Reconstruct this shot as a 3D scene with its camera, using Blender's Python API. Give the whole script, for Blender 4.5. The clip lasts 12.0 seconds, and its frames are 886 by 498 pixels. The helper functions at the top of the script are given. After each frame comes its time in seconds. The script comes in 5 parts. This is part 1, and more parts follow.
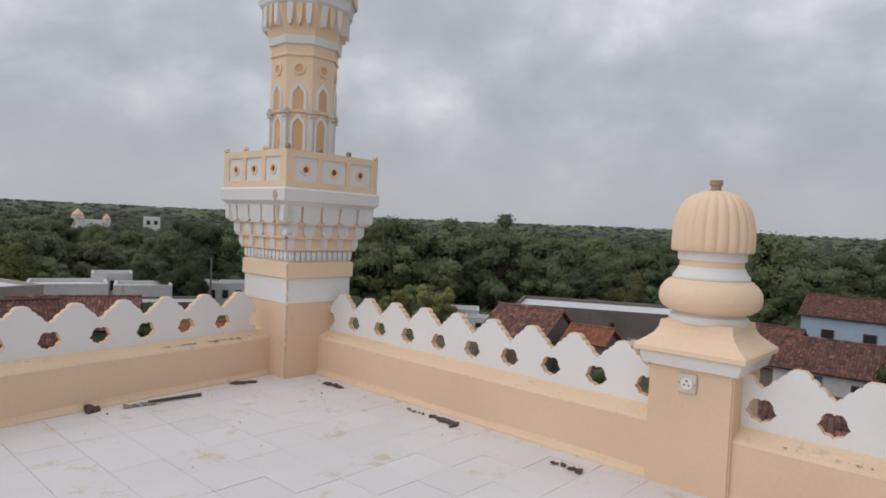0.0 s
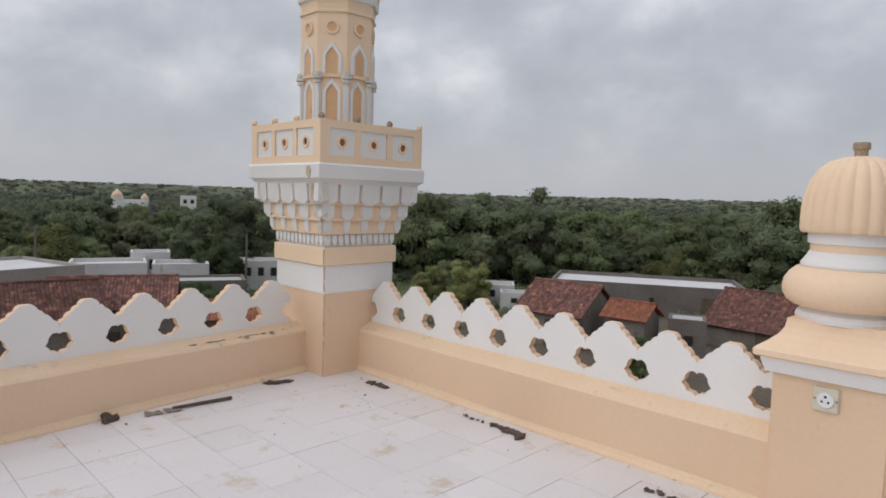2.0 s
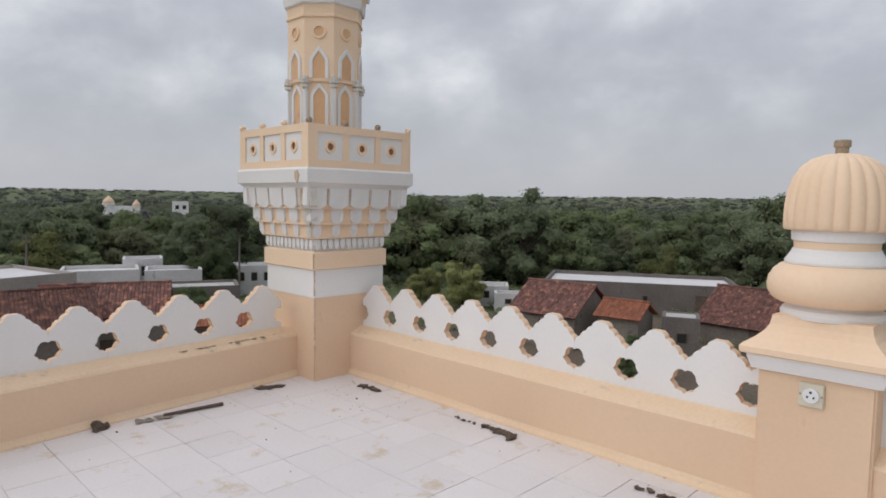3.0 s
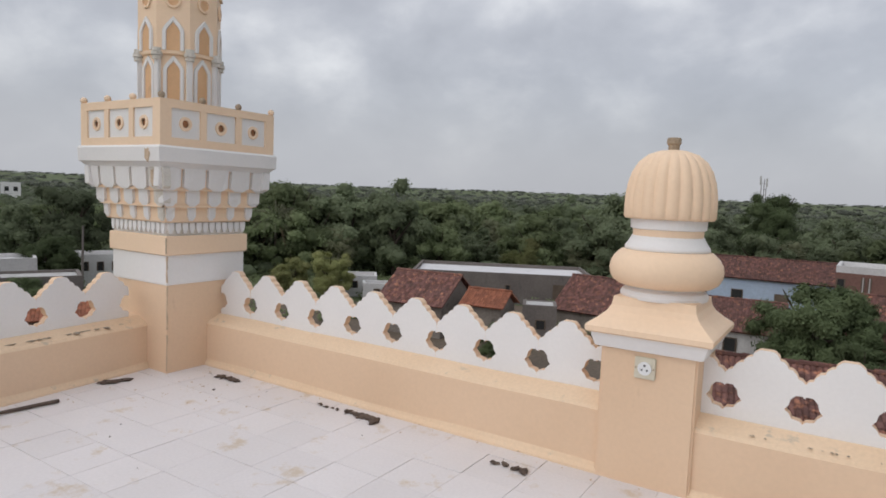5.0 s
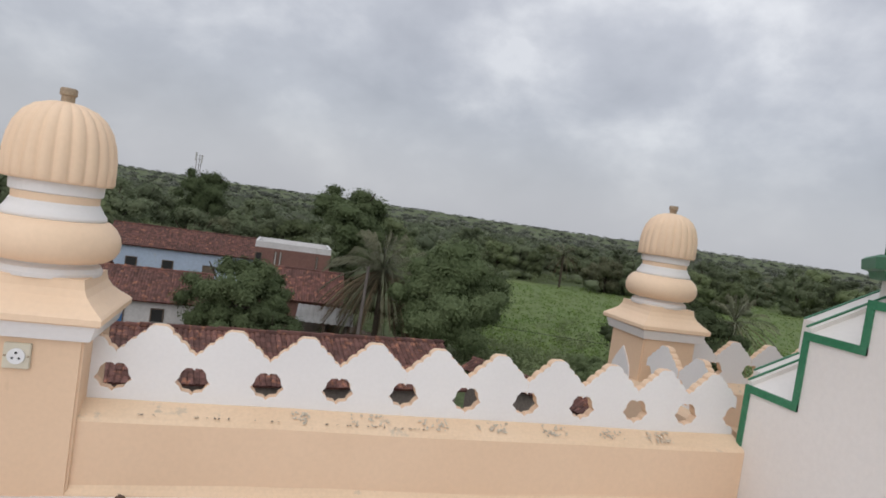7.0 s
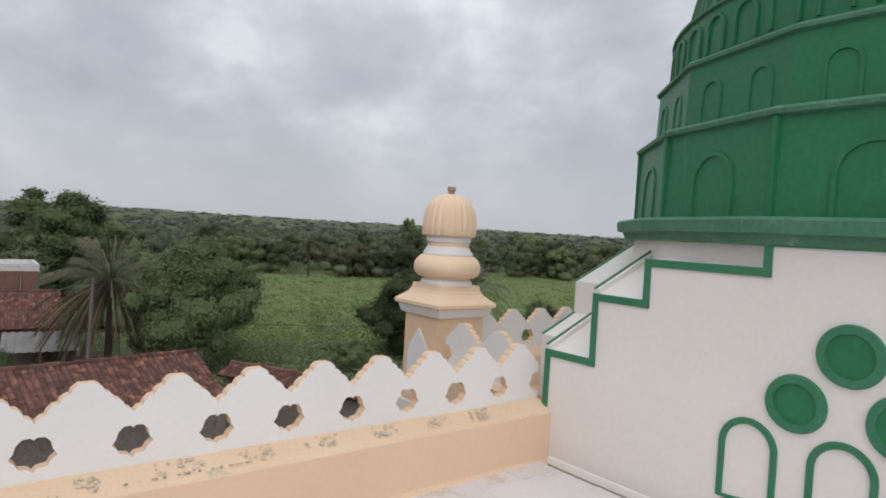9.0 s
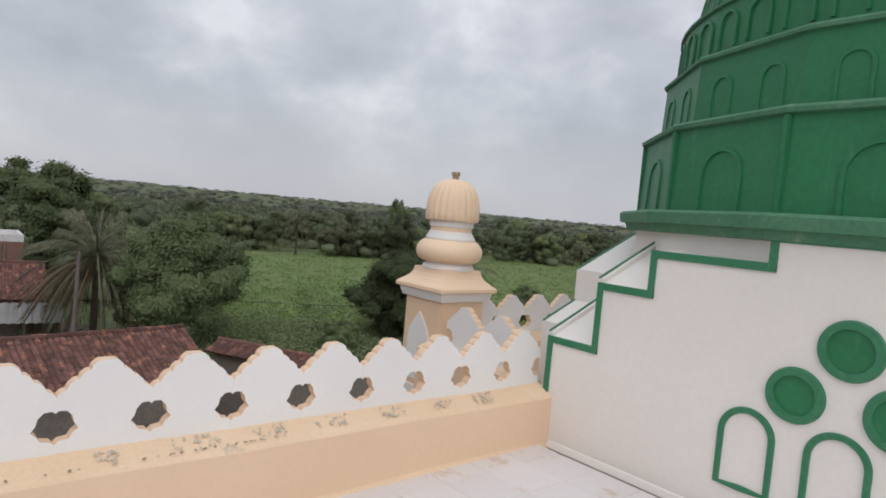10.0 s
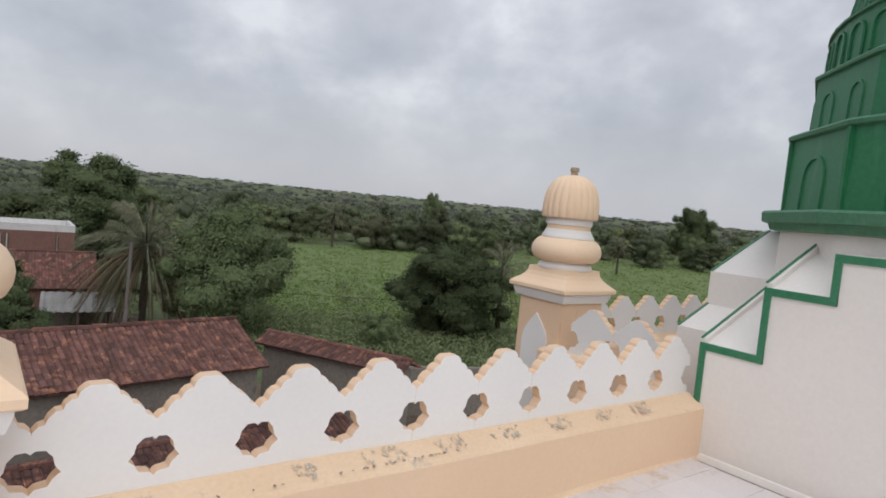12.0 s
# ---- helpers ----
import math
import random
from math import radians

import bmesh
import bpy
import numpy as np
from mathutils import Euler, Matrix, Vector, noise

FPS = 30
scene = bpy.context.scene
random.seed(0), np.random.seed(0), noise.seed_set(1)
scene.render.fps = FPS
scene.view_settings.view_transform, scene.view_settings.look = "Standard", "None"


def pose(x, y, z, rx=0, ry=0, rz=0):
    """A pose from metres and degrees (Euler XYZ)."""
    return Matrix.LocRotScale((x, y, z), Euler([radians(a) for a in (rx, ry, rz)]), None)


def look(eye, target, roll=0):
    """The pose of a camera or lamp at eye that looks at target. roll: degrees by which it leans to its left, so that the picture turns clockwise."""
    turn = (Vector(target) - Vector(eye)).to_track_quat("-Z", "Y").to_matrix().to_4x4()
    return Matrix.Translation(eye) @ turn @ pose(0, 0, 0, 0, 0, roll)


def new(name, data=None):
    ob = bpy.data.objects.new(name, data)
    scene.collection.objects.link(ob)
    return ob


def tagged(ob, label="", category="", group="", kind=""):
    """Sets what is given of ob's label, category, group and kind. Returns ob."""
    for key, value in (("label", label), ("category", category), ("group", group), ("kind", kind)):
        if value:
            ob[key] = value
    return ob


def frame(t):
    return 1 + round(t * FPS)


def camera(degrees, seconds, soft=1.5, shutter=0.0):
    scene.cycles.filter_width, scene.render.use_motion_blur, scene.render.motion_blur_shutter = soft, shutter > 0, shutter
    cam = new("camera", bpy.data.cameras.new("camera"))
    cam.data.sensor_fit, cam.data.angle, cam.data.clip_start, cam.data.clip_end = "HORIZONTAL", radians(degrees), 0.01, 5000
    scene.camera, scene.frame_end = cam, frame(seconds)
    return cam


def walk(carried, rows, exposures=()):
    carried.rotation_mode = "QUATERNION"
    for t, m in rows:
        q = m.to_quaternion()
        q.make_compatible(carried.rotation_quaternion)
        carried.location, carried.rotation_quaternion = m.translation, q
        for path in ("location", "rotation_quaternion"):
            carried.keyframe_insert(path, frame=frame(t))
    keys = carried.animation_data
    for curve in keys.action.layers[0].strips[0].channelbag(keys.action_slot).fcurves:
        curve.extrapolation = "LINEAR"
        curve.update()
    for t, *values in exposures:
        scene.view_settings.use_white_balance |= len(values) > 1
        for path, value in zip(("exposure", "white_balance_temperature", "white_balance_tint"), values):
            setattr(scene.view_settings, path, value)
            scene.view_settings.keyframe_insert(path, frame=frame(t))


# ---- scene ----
cam = camera(70.0, 12.0, soft=1.75)
PATH = [
    (0, (4.453, -3.751, 1.446), (3.112, -2.269, 1.372), 2.6),
    (0.5, (4.266, -3.514, 1.424), (2.864, -2.088, 1.416), 2.4),
    (1, (4.091, -3.414, 1.499), (2.7, -1.978, 1.46), 2.1),
    (1.5, (3.948, -3.378, 1.459), (2.485, -2.021, 1.332), -1.1),
    (2, (3.857, -3.374, 1.468), (2.448, -1.963, 1.31), 1.7),
    (2.5, (3.864, -3.359, 1.459), (2.467, -1.935, 1.309), 1.3),
    (2.7, (3.889, -3.359, 1.476), (2.49, -1.938, 1.322), 0.9),
    (4.5, (3.884, -3.364, 1.445), (2.594, -1.841, 1.314), 2.8),
    (5, (3.921, -3.352, 1.444), (2.849, -1.672, 1.273), 2.3),
    (5.5, (3.968, -3.327, 1.442), (3.237, -1.472, 1.282), 3.2),
    (6, (4.001, -3.302, 1.438), (3.717, -1.332, 1.237), 3.3),
    (6.5, (4.055, -3.25, 1.445), (4.429, -1.289, 1.318), 6.7),
    (6.7, (4.066, -3.224, 1.453), (4.53, -1.282, 1.34), 7.6),
    (8.3, (3.916, -2.858, 1.432), (4.828, -1.079, 1.398), 7.1),
    (8.5, (3.921, -2.835, 1.448), (4.927, -1.107, 1.396), 6.4),
    (9, (3.853, -2.789, 1.439), (5.101, -1.226, 1.388), 3.4),
    (9.5, (3.811, -2.79, 1.463), (5.156, -1.312, 1.384), 4.2),
    (10, (3.724, -2.741, 1.45), (5.004, -1.208, 1.346), 5.1),
    (10.5, (3.69, -2.66, 1.444), (4.858, -1.04, 1.345), 5.7),
    (11, (3.628, -2.489, 1.447), (4.814, -0.878, 1.417), 3.6),
    (11.5, (3.513, -2.312, 1.42), (4.694, -0.7, 1.339), 7.6),
    (12, (3.291, -2.154, 1.413), (4.494, -0.562, 1.28), 5.5),
]
walk(cam, [(t, look(eye, target, roll)) for t, eye, target, roll in PATH],
     ((0.0, -0.20), (2.6, -0.09), (5.5, -0.06), (8.4, 0.0), (12.0, 0.04)))

# ---- world and light ----
SUN_EL, SUN_AZ = 42.0, 205.0  # degrees, azimuth clockwise from +y
world = bpy.data.worlds.new("sky")
scene.world = world
world.use_nodes = True
wn, wl = world.node_tree.nodes, world.node_tree.links
wn.clear()
w_out, w_bg = wn.new("ShaderNodeOutputWorld"), wn.new("ShaderNodeBackground")
w_sky = wn.new("ShaderNodeTexSky")
w_sky.sky_type, w_sky.sun_disc = "NISHITA", False
w_sky.sun_elevation, w_sky.sun_rotation = radians(SUN_EL), radians(SUN_AZ)
w_gain = wn.new("ShaderNodeVectorMath")
w_gain.operation = "SCALE"
w_gain.inputs["Scale"].default_value = 0.09
wl.new(w_sky.outputs[0], w_gain.inputs[0])
w_co = wn.new("ShaderNodeTexCoord")
w_map = wn.new("ShaderNodeMapping")
w_map.inputs["Scale"].default_value = (1.0, 1.0, 1.45)
w_map.inputs["Location"].default_value = (0.35, 0.1, 0.2)
wl.new(w_co.outputs["Generated"], w_map.inputs[0])
w_n1, w_n2 = wn.new("ShaderNodeTexNoise"), wn.new("ShaderNodeTexNoise")
for n, s, d in ((w_n1, 5.2, 8.0), (w_n2, 2.2, 3.0)):
    n.inputs["Scale"].default_value, n.inputs["Detail"].default_value = s, d
    n.inputs["Roughness"].default_value = 0.52
    wl.new(w_map.outputs[0], n.inputs["Vector"])
w_n1.inputs["Distortion"].default_value = 0.1
w_r1, w_r2 = wn.new("ShaderNodeValToRGB"), wn.new("ShaderNodeValToRGB")
for r, stops in ((w_r1, ((0.32, (0.392, 0.402, 0.436)), (0.47, (0.455, 0.466, 0.502)), (0.57, (0.540, 0.549, 0.579)), (0.68, (0.665, 0.672, 0.692)))),
                 (w_r2, ((0.35, (0.92, 0.92, 0.93)), (0.65, (1.06, 1.06, 1.06))))):
    e = r.color_ramp.elements
    while len(e) < len(stops):
        e.new(0.5)
    for k, (p, c) in zip(e, stops):
        k.position, k.color = p, (*c, 1)
wl.new(w_n1.outputs["Fac"], w_r1.inputs[0])
wl.new(w_n2.outputs["Fac"], w_r2.inputs[0])
w_mul = wn.new("ShaderNodeMix")
w_mul.data_type, w_mul.blend_type = "RGBA", "MULTIPLY"
w_mul.inputs[0].default_value = 1.0
wl.new(w_r1.outputs[0], w_mul.inputs[6])
wl.new(w_r2.outputs[0], w_mul.inputs[7])
w_mix = wn.new("ShaderNodeMix")
w_mix.data_type = "RGBA"
w_mix.inputs[0].default_value = 0.86
wl.new(w_gain.outputs[0], w_mix.inputs[6])
wl.new(w_mul.outputs[2], w_mix.inputs[7])
# an overcast sky, brighter towards the zenith
w_sep, w_grad, w_up = wn.new("ShaderNodeSeparateXYZ"), wn.new("ShaderNodeMapRange"), wn.new("ShaderNodeVectorMath")
w_up.operation = "SCALE"
wl.new(w_co.outputs["Generated"], w_sep.inputs[0])
wl.new(w_sep.outputs[2], w_grad.inputs[0])
for sock, v in zip(w_grad.inputs[1:5], (0.0, 1.0, 0.80, 1.55)):
    sock.default_value = v
wl.new(w_grad.outputs[0], w_up.inputs["Scale"])
# low clouds run together into a blue-grey veil over the horizon
w_veil, w_low = wn.new("ShaderNodeMix"), wn.new("ShaderNodeMapRange")
w_veil.data_type, w_low.interpolation_type = "RGBA", "SMOOTHSTEP"
for sock, v in zip(w_low.inputs[1:5], (0.01, 0.19, 0.80, 0.0)):
    sock.default_value = v
wl.new(w_sep.outputs[2], w_low.inputs[0])
wl.new(w_low.outputs[0], w_veil.inputs[0])
wl.new(w_mix.outputs[2], w_veil.inputs[6])
w_veil.inputs[7].default_value = (0.495, 0.508, 0.548, 1)
wl.new(w_veil.outputs[2], w_up.inputs[0])
wl.new(w_up.outputs[0], w_bg.inputs["Color"])
w_bg.inputs["Strength"].default_value = 1.28
wl.new(w_bg.outputs[0], w_out.inputs[0])

sun = new("sun", bpy.data.lights.new("sun", "SUN"))
sun.data.energy, sun.data.angle, sun.data.color = 1.05, radians(75), (1.0, 0.965, 0.93)
az, el = radians(SUN_AZ), radians(SUN_EL)
toward = Vector((math.sin(az) * math.cos(el), math.cos(az) * math.cos(el), math.sin(el)))
sun.matrix_world = look(toward * 60, (0, 0, 0))


# ---- materials ----
def surface(name, base, second=None, rough=0.6, scale=3.0, amount=0.5, fine=40.0, fine_amount=0.12, bump=0.15, stain=None,
            stain_scale=2.0, stain_from=0.62, per_piece=0.0, island=False, metal=0.0, stretch=(1, 1, 1), stain_stretch=(1, 1, 1), spec=0.3, thin=0.0):
    """A plain surface: two tones at one scale, fine grain, stains with a shape of their own, a little relief."""
    m = bpy.data.materials.new(name)
    m.use_nodes = True
    n, l = m.node_tree.nodes, m.node_tree.links
    p = n["Principled BSDF"]
    p.inputs["Roughness"].default_value, p.inputs["Metallic"].default_value = rough, metal
    p.inputs["Specular IOR Level"].default_value = spec

    def noise_tex(s, detail, st):
        mp = n.new("ShaderNodeMapping")
        mp.inputs["Scale"].default_value = st
        l.new(geo.outputs["Position"], mp.inputs[0])
        t = n.new("ShaderNodeTexNoise")
        t.inputs["Scale"].default_value, t.inputs["Detail"].default_value = s, detail
        l.new(mp.outputs[0], t.inputs["Vector"])
        return t

    def mix(kind, fac, a, b):
        x = n.new("ShaderNodeMix")
        x.data_type, x.blend_type = "RGBA", kind
        for sock, v in ((x.inputs[0], fac), (x.inputs[6], a), (x.inputs[7], b)):
            if hasattr(v, "is_output"):
                l.new(v, sock)
            elif isinstance(v, tuple):
                sock.default_value = (*v, 1)
            else:
                sock.default_value = v
        return x.outputs[2]

    def remap(v, a, b, c, d):
        r = n.new("ShaderNodeMapRange")
        for sock, x in zip(r.inputs[1:5], (a, b, c, d)):
            sock.default_value = x
        l.new(v, r.inputs[0])
        return r.outputs[0]

    geo = n.new("ShaderNodeNewGeometry")
    big = noise_tex(scale, 5, stretch)
    grain = noise_tex(fine, 3, (1, 1, 1))
    colour = mix("MIX", remap(big.outputs["Fac"], 0.5 - 0.5 * amount * 0.6, 0.5 + 0.5 * amount * 0.6, 0, 1), base, second or tuple(0.8 * c for c in base))
    g = remap(grain.outputs["Fac"], 0.3, 0.7, 1 - fine_amount, 1 + fine_amount)
    colour = mix("MULTIPLY", 1.0, colour, g)
    if stain:
        spots = noise_tex(stain_scale, 8, stain_stretch)
        spots.inputs["Roughness"].default_value = 0.68
        colour = mix("MIX", remap(spots.outputs["Fac"], stain_from, stain_from + 0.09, 0, 0.8), colour, stain)
    if per_piece:
        if island:
            v = geo.outputs["Random Per Island"]
            whole = n.new("ShaderNodeObjectInfo").outputs["Random"]
            colour = mix("MULTIPLY", 1.0, colour, remap(whole, 0, 1, 0.62, 1.38))
        else:
            v = n.new("ShaderNodeObjectInfo").outputs["Random"]
        colour = mix("MULTIPLY", 1.0, colour, remap(v, 0, 1, 1 - per_piece, 1 + per_piece))
    l.new(colour, p.inputs["Base Color"])
    if thin:
        t, both = n.new("ShaderNodeBsdfTranslucent"), n.new("ShaderNodeMixShader")
        both.inputs[0].default_value = thin
        l.new(colour, t.inputs["Color"])
        l.new(p.outputs[0], both.inputs[1])
        l.new(t.outputs[0], both.inputs[2])
        l.new(both.outputs[0], n["Material Output"].inputs[0])
    if bump:
        b = n.new("ShaderNodeBump")
        b.inputs["Strength"].default_value, b.inputs["Distance"].default_value = bump, 0.01
        l.new(grain.outputs["Fac"], b.inputs["Height"])
        l.new(b.outputs[0], p.inputs["Normal"])
    return m


OCHRE = surface("ochre_paint", (0.74, 0.47, 0.27), (0.66, 0.40, 0.22), 0.65, 3.0, 0.8, 45, 0.04, 0.03, (0.48, 0.30, 0.18), 6.0, 0.60, stain_stretch=(1, 1, 0.4))
# dark orange-brown with the shade inside the pierced holes painted in
HOLE_SHADE = surface("shaded_hole", (0.42, 0.20, 0.10), (0.30, 0.14, 0.07), 0.8, 12.0)
CREAM = surface("cream_paint", (0.77, 0.565, 0.395), (0.72, 0.515, 0.35), 0.62, 1.1, 0.8, 45, 0.02, 0.03, (0.60, 0.42, 0.28), 4.0, 0.66, stain_stretch=(1, 1, 0.35))
PALE_CREAM = surface("pale_cream_paint", (0.87, 0.66, 0.475), (0.82, 0.605, 0.42), 0.6, 1.4, 0.8, 45, 0.02, 0.03, (0.62, 0.47, 0.33), 4.0, 0.66, stain_stretch=(1, 1, 0.35))
LEDGE = surface("worn_cream_ledge", (0.77, 0.585, 0.41), (0.73, 0.535, 0.362), 0.75, 2.0, 0.7, 60, 0.04, 0.08, (0.46, 0.40, 0.32), 7.0, 0.60)
WHITE = surface("white_limewash", (0.80, 0.78, 0.76), (0.74, 0.72, 0.71), 0.6, 1.5, 0.8, 50, 0.015, 0.03, (0.62, 0.57, 0.50), 6.0, 0.68, stain_stretch=(1, 1, 0.4))
WHITE_BLOCK = surface("white_wall_paint", (0.80, 0.76, 0.72), (0.75, 0.71, 0.67), 0.55, 0.9, 0.8, 40, 0.02, 0.06, (0.62, 0.56, 0.49), 3.0, 0.665, stain_stretch=(1, 1, 0.3))
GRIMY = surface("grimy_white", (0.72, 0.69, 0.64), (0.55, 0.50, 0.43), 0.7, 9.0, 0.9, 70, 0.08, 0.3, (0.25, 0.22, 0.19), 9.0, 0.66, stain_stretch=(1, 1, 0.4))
GREEN = surface("green_enamel", (0.022, 0.180, 0.072), (0.018, 0.150, 0.060), 0.45, 2.0, 0.9, 30, 0.10, 0.05, (0.05, 0.215, 0.11), 5.0, 0.57, stain_stretch=(1, 1, 0.14), spec=0.4)
GREEN_TRIM = surface("worn_green_trim", (0.030, 0.175, 0.082), (0.055, 0.20, 0.11), 0.5, 6.0, 0.9, 40, 0.12, 0.2, (0.19, 0.27, 0.21), 11.0, 0.625)
TILE = surface("white_floor_tile", (0.72, 0.68, 0.68), (0.66, 0.62, 0.61), 0.5, 1.2, 0.9, 60, 0.03, 0.05, (0.56, 0.45, 0.33), 3.4, 0.575, per_piece=0.028)
GROUT = surface("tile_joint", (0.64, 0.57, 0.50), (0.54, 0.45, 0.37), 0.85, 4.0, 0.8, 60, 0.1, 0.2, (0.5, 0.38, 0.26), 1.5, 0.6)
GREEN_WORN = surface("sun_worn_green_edge", (0.055, 0.185, 0.10), (0.090, 0.215, 0.13), 0.55, 5.0, 0.9, 40, 0.12, 0.2, (0.24, 0.30, 0.23), 9.0, 0.60)
RUBBER = surface("black_debris", (0.075, 0.052, 0.043), (0.13, 0.095, 0.072), 0.8, 12.0, 0.9, 90, 0.3, 0.5)
PLASTIC = surface("yellowed_plastic", (0.66, 0.62, 0.50), (0.60, 0.55, 0.44), 0.4, 20.0, 0.6, 80, 0.04, 0.02)
WHITE_PLASTIC = surface("white_plastic", (0.78, 0.78, 0.78), (0.72, 0.72, 0.72), 0.35, 20.0, 0.6, 80, 0.03, 0.0)
DARK = surface("dark_slot", (0.02, 0.02, 0.02), (0.03, 0.03, 0.03), 0.7, 20.0)
PALE_LICHEN = surface("pale_lichen", (0.61, 0.51, 0.39), (0.46, 0.41, 0.34), 0.95, 14.0, 0.9, 80, 0.3, 0.2)
LICHEN = surface("grey_lichen", (0.20, 0.175, 0.15), (0.32, 0.27, 0.22), 0.95, 14.0, 0.9, 80, 0.3, 0.3)
STUB = surface("bare_concrete_stub", (0.42, 0.33, 0.23), (0.30, 0.23, 0.17), 0.85, 12.0, 0.9, 80, 0.2, 0.4)


# ---- mesh helpers ----
def part(name, bm, material, parent=None, label="", smooth=False):
    me = bpy.data.meshes.new(name)
    bmesh.ops.recalc_face_normals(bm, faces=bm.faces)
    if smooth:
        for f in bm.faces:
            f.smooth = True
    bm.to_mesh(me)
    bm.free()
    for m in material if isinstance(material, (list, tuple)) else (material,):
        me.materials.append(m)
    ob = new(name, me)
    ob.parent = parent
    return tagged(ob, label)


def share(name, me, parent, m):
    """One more object on the same mesh."""
    ob = new(name, me)
    ob.parent, ob.matrix_basis = parent, m
    return ob


def thing(name, label, category, m=Matrix(), group="", kind=""):
    ob = new(name)
    ob.empty_display_size = 0.1
    ob.matrix_basis = m
    return tagged(ob, label, category, group, kind)


def box(bm, x0, x1, y0, y1, z0, z1, bevel=0.0, m=None, mat=0):
    g = bmesh.ops.create_cube(bm, size=1)["verts"]
    for v in g:
        v.co = ((x0 + x1) / 2 + v.co.x * (x1 - x0), (y0 + y1) / 2 + v.co.y * (y1 - y0), (z0 + z1) / 2 + v.co.z * (z1 - z0))
    faces = {f for v in g for f in v.link_faces}
    for f in faces:
        f.material_index = mat
    if bevel:
        r = bmesh.ops.bevel(bm, geom=list({e for f in faces for e in f.edges}), offset=bevel, segments=2, affect="EDGES")
        g = list({v for v in r["verts"]} | {v for v in g if v.is_valid})
    if m is not None:
        bmesh.ops.transform(bm, matrix=m, verts=[v for v in g if v.is_valid])
    return bm


def prism(bm, outline, y0, y1, front=0, side=0, bevel=0.0):
    """An outline in x and z, given depth from y0 (front) to y1."""
    a = [bm.verts.new((x, y0, z)) for x, z in outline]
    b = [bm.verts.new((x, y1, z)) for x, z in outline]
    f1 = bm.faces.new(a)
    f2 = bm.faces.new(b[::-1])
    f1.material_index = f2.material_index = front
    k = len(a)
    for i in range(k):
        f = bm.faces.new((a[i], b[i], b[(i + 1) % k], a[(i + 1) % k]))
        f.material_index = side
    return bm


def plan_prism(bm, outline, z0, z1):
    a = [bm.verts.new((x, y, z0)) for x, y in outline]
    b = [bm.verts.new((x, y, z1)) for x, y in outline]
    bm.faces.new(a[::-1])
    bm.faces.new(b)
    k = len(a)
    for i in range(k):
        bm.faces.new((a[i], a[(i + 1) % k], b[(i + 1) % k], b[i]))
    return bm


def lathe(bm, profile, steps=48, flute=0, depth=0.0, turn=0.0):
    """Turns (radius, z) pairs about z; flute grooves the round with that many lobes."""
    rings = []
    for r, z in profile:
        ring = []
        for i in range(steps):
            a = 2 * math.pi * i / steps + turn
            q = r
            if flute:
                q = r * (1 - depth * (1 - abs(math.sin(flute * a / 2)) ** 0.7))
            ring.append(bm.verts.new((q * math.cos(a), q * math.sin(a), z)))
        rings.append(ring)
    for a, b in zip(rings, rings[1:]):
        for i in range(steps):
            bm.faces.new((a[i], a[(i + 1) % steps], b[(i + 1) % steps], b[i]))
    bm.faces.new(rings[0][::-1])
    bm.faces.new(rings[-1])
    return bm


def loft(bm, levels, cx=0.0, cy=0.0):
    """Square rings of (half width, z), joined."""
    rings = [[bm.verts.new((cx + sx * h, cy + sy * h, z)) for sx, sy in ((-1, -1), (1, -1), (1, 1), (-1, 1))] for h, z in levels]
    for a, b in zip(rings, rings[1:]):
        for i in range(4):
            bm.faces.new((a[i], a[(i + 1) % 4], b[(i + 1) % 4], b[i]))
    bm.faces.new(rings[0][::-1])
    bm.faces.new(rings[-1])
    return bm


def arch_path(width, height, pointed=False, steps=9):
    """An open path in x and z: up one side, over the arch, down the other."""
    w = width / 2
    pts = [(-w, 0.0)]
    if pointed:
        rise = width * 0.8
        for i in range(steps + 1):
            u = i / steps
            pts.append((-w * (1 - u ** 1.7), height - rise + rise * (0.86 * u + 0.14 * u ** 7)))
        pts += [(-x, z) for x, z in pts[-2::-1]]
    else:
        for i in range(2 * steps + 1):
            a = math.pi - math.pi * i / (2 * steps)
            pts.append((w * math.cos(a), height - w + w * math.sin(a)))
        pts.append((w, 0.0))
    return pts


def band(bm, pts, thick, out, closed=False, y=0.0):
    """A raised band of that width along a path in x and z, standing out towards -y."""
    k = len(pts)
    rows = []
    for i, (x, z) in enumerate(pts):
        a = pts[(i - 1) % k] if closed or i else pts[i]
        b = pts[(i + 1) % k] if closed or i < k - 1 else pts[i]
        tx, tz = b[0] - a[0], b[1] - a[1]
        d = math.hypot(tx, tz) or 1
        nx, nz = -tz / d * thick / 2, tx / d * thick / 2
        rows.append([bm.verts.new((x + s * nx, yy, z + s * nz)) for s, yy in ((1, y), (0.75, y - out), (-0.75, y - out), (-1, y))])
    for i in range(k if closed else k - 1):
        a, b = rows[i], rows[(i + 1) % k]
        for j in range(3):
            bm.faces.new((a[j], a[j + 1], b[j + 1], b[j]))
    if not closed:
        bm.faces.new(rows[0])
        bm.faces.new(rows[-1][::-1])
    return bm


def disc(bm, x, z, r, y0, y1, steps=28):
    return prism(bm, [(x + r * math.cos(2 * math.pi * i / steps), z + r * math.sin(2 * math.pi * i / steps)) for i in range(steps)], y0, y1)


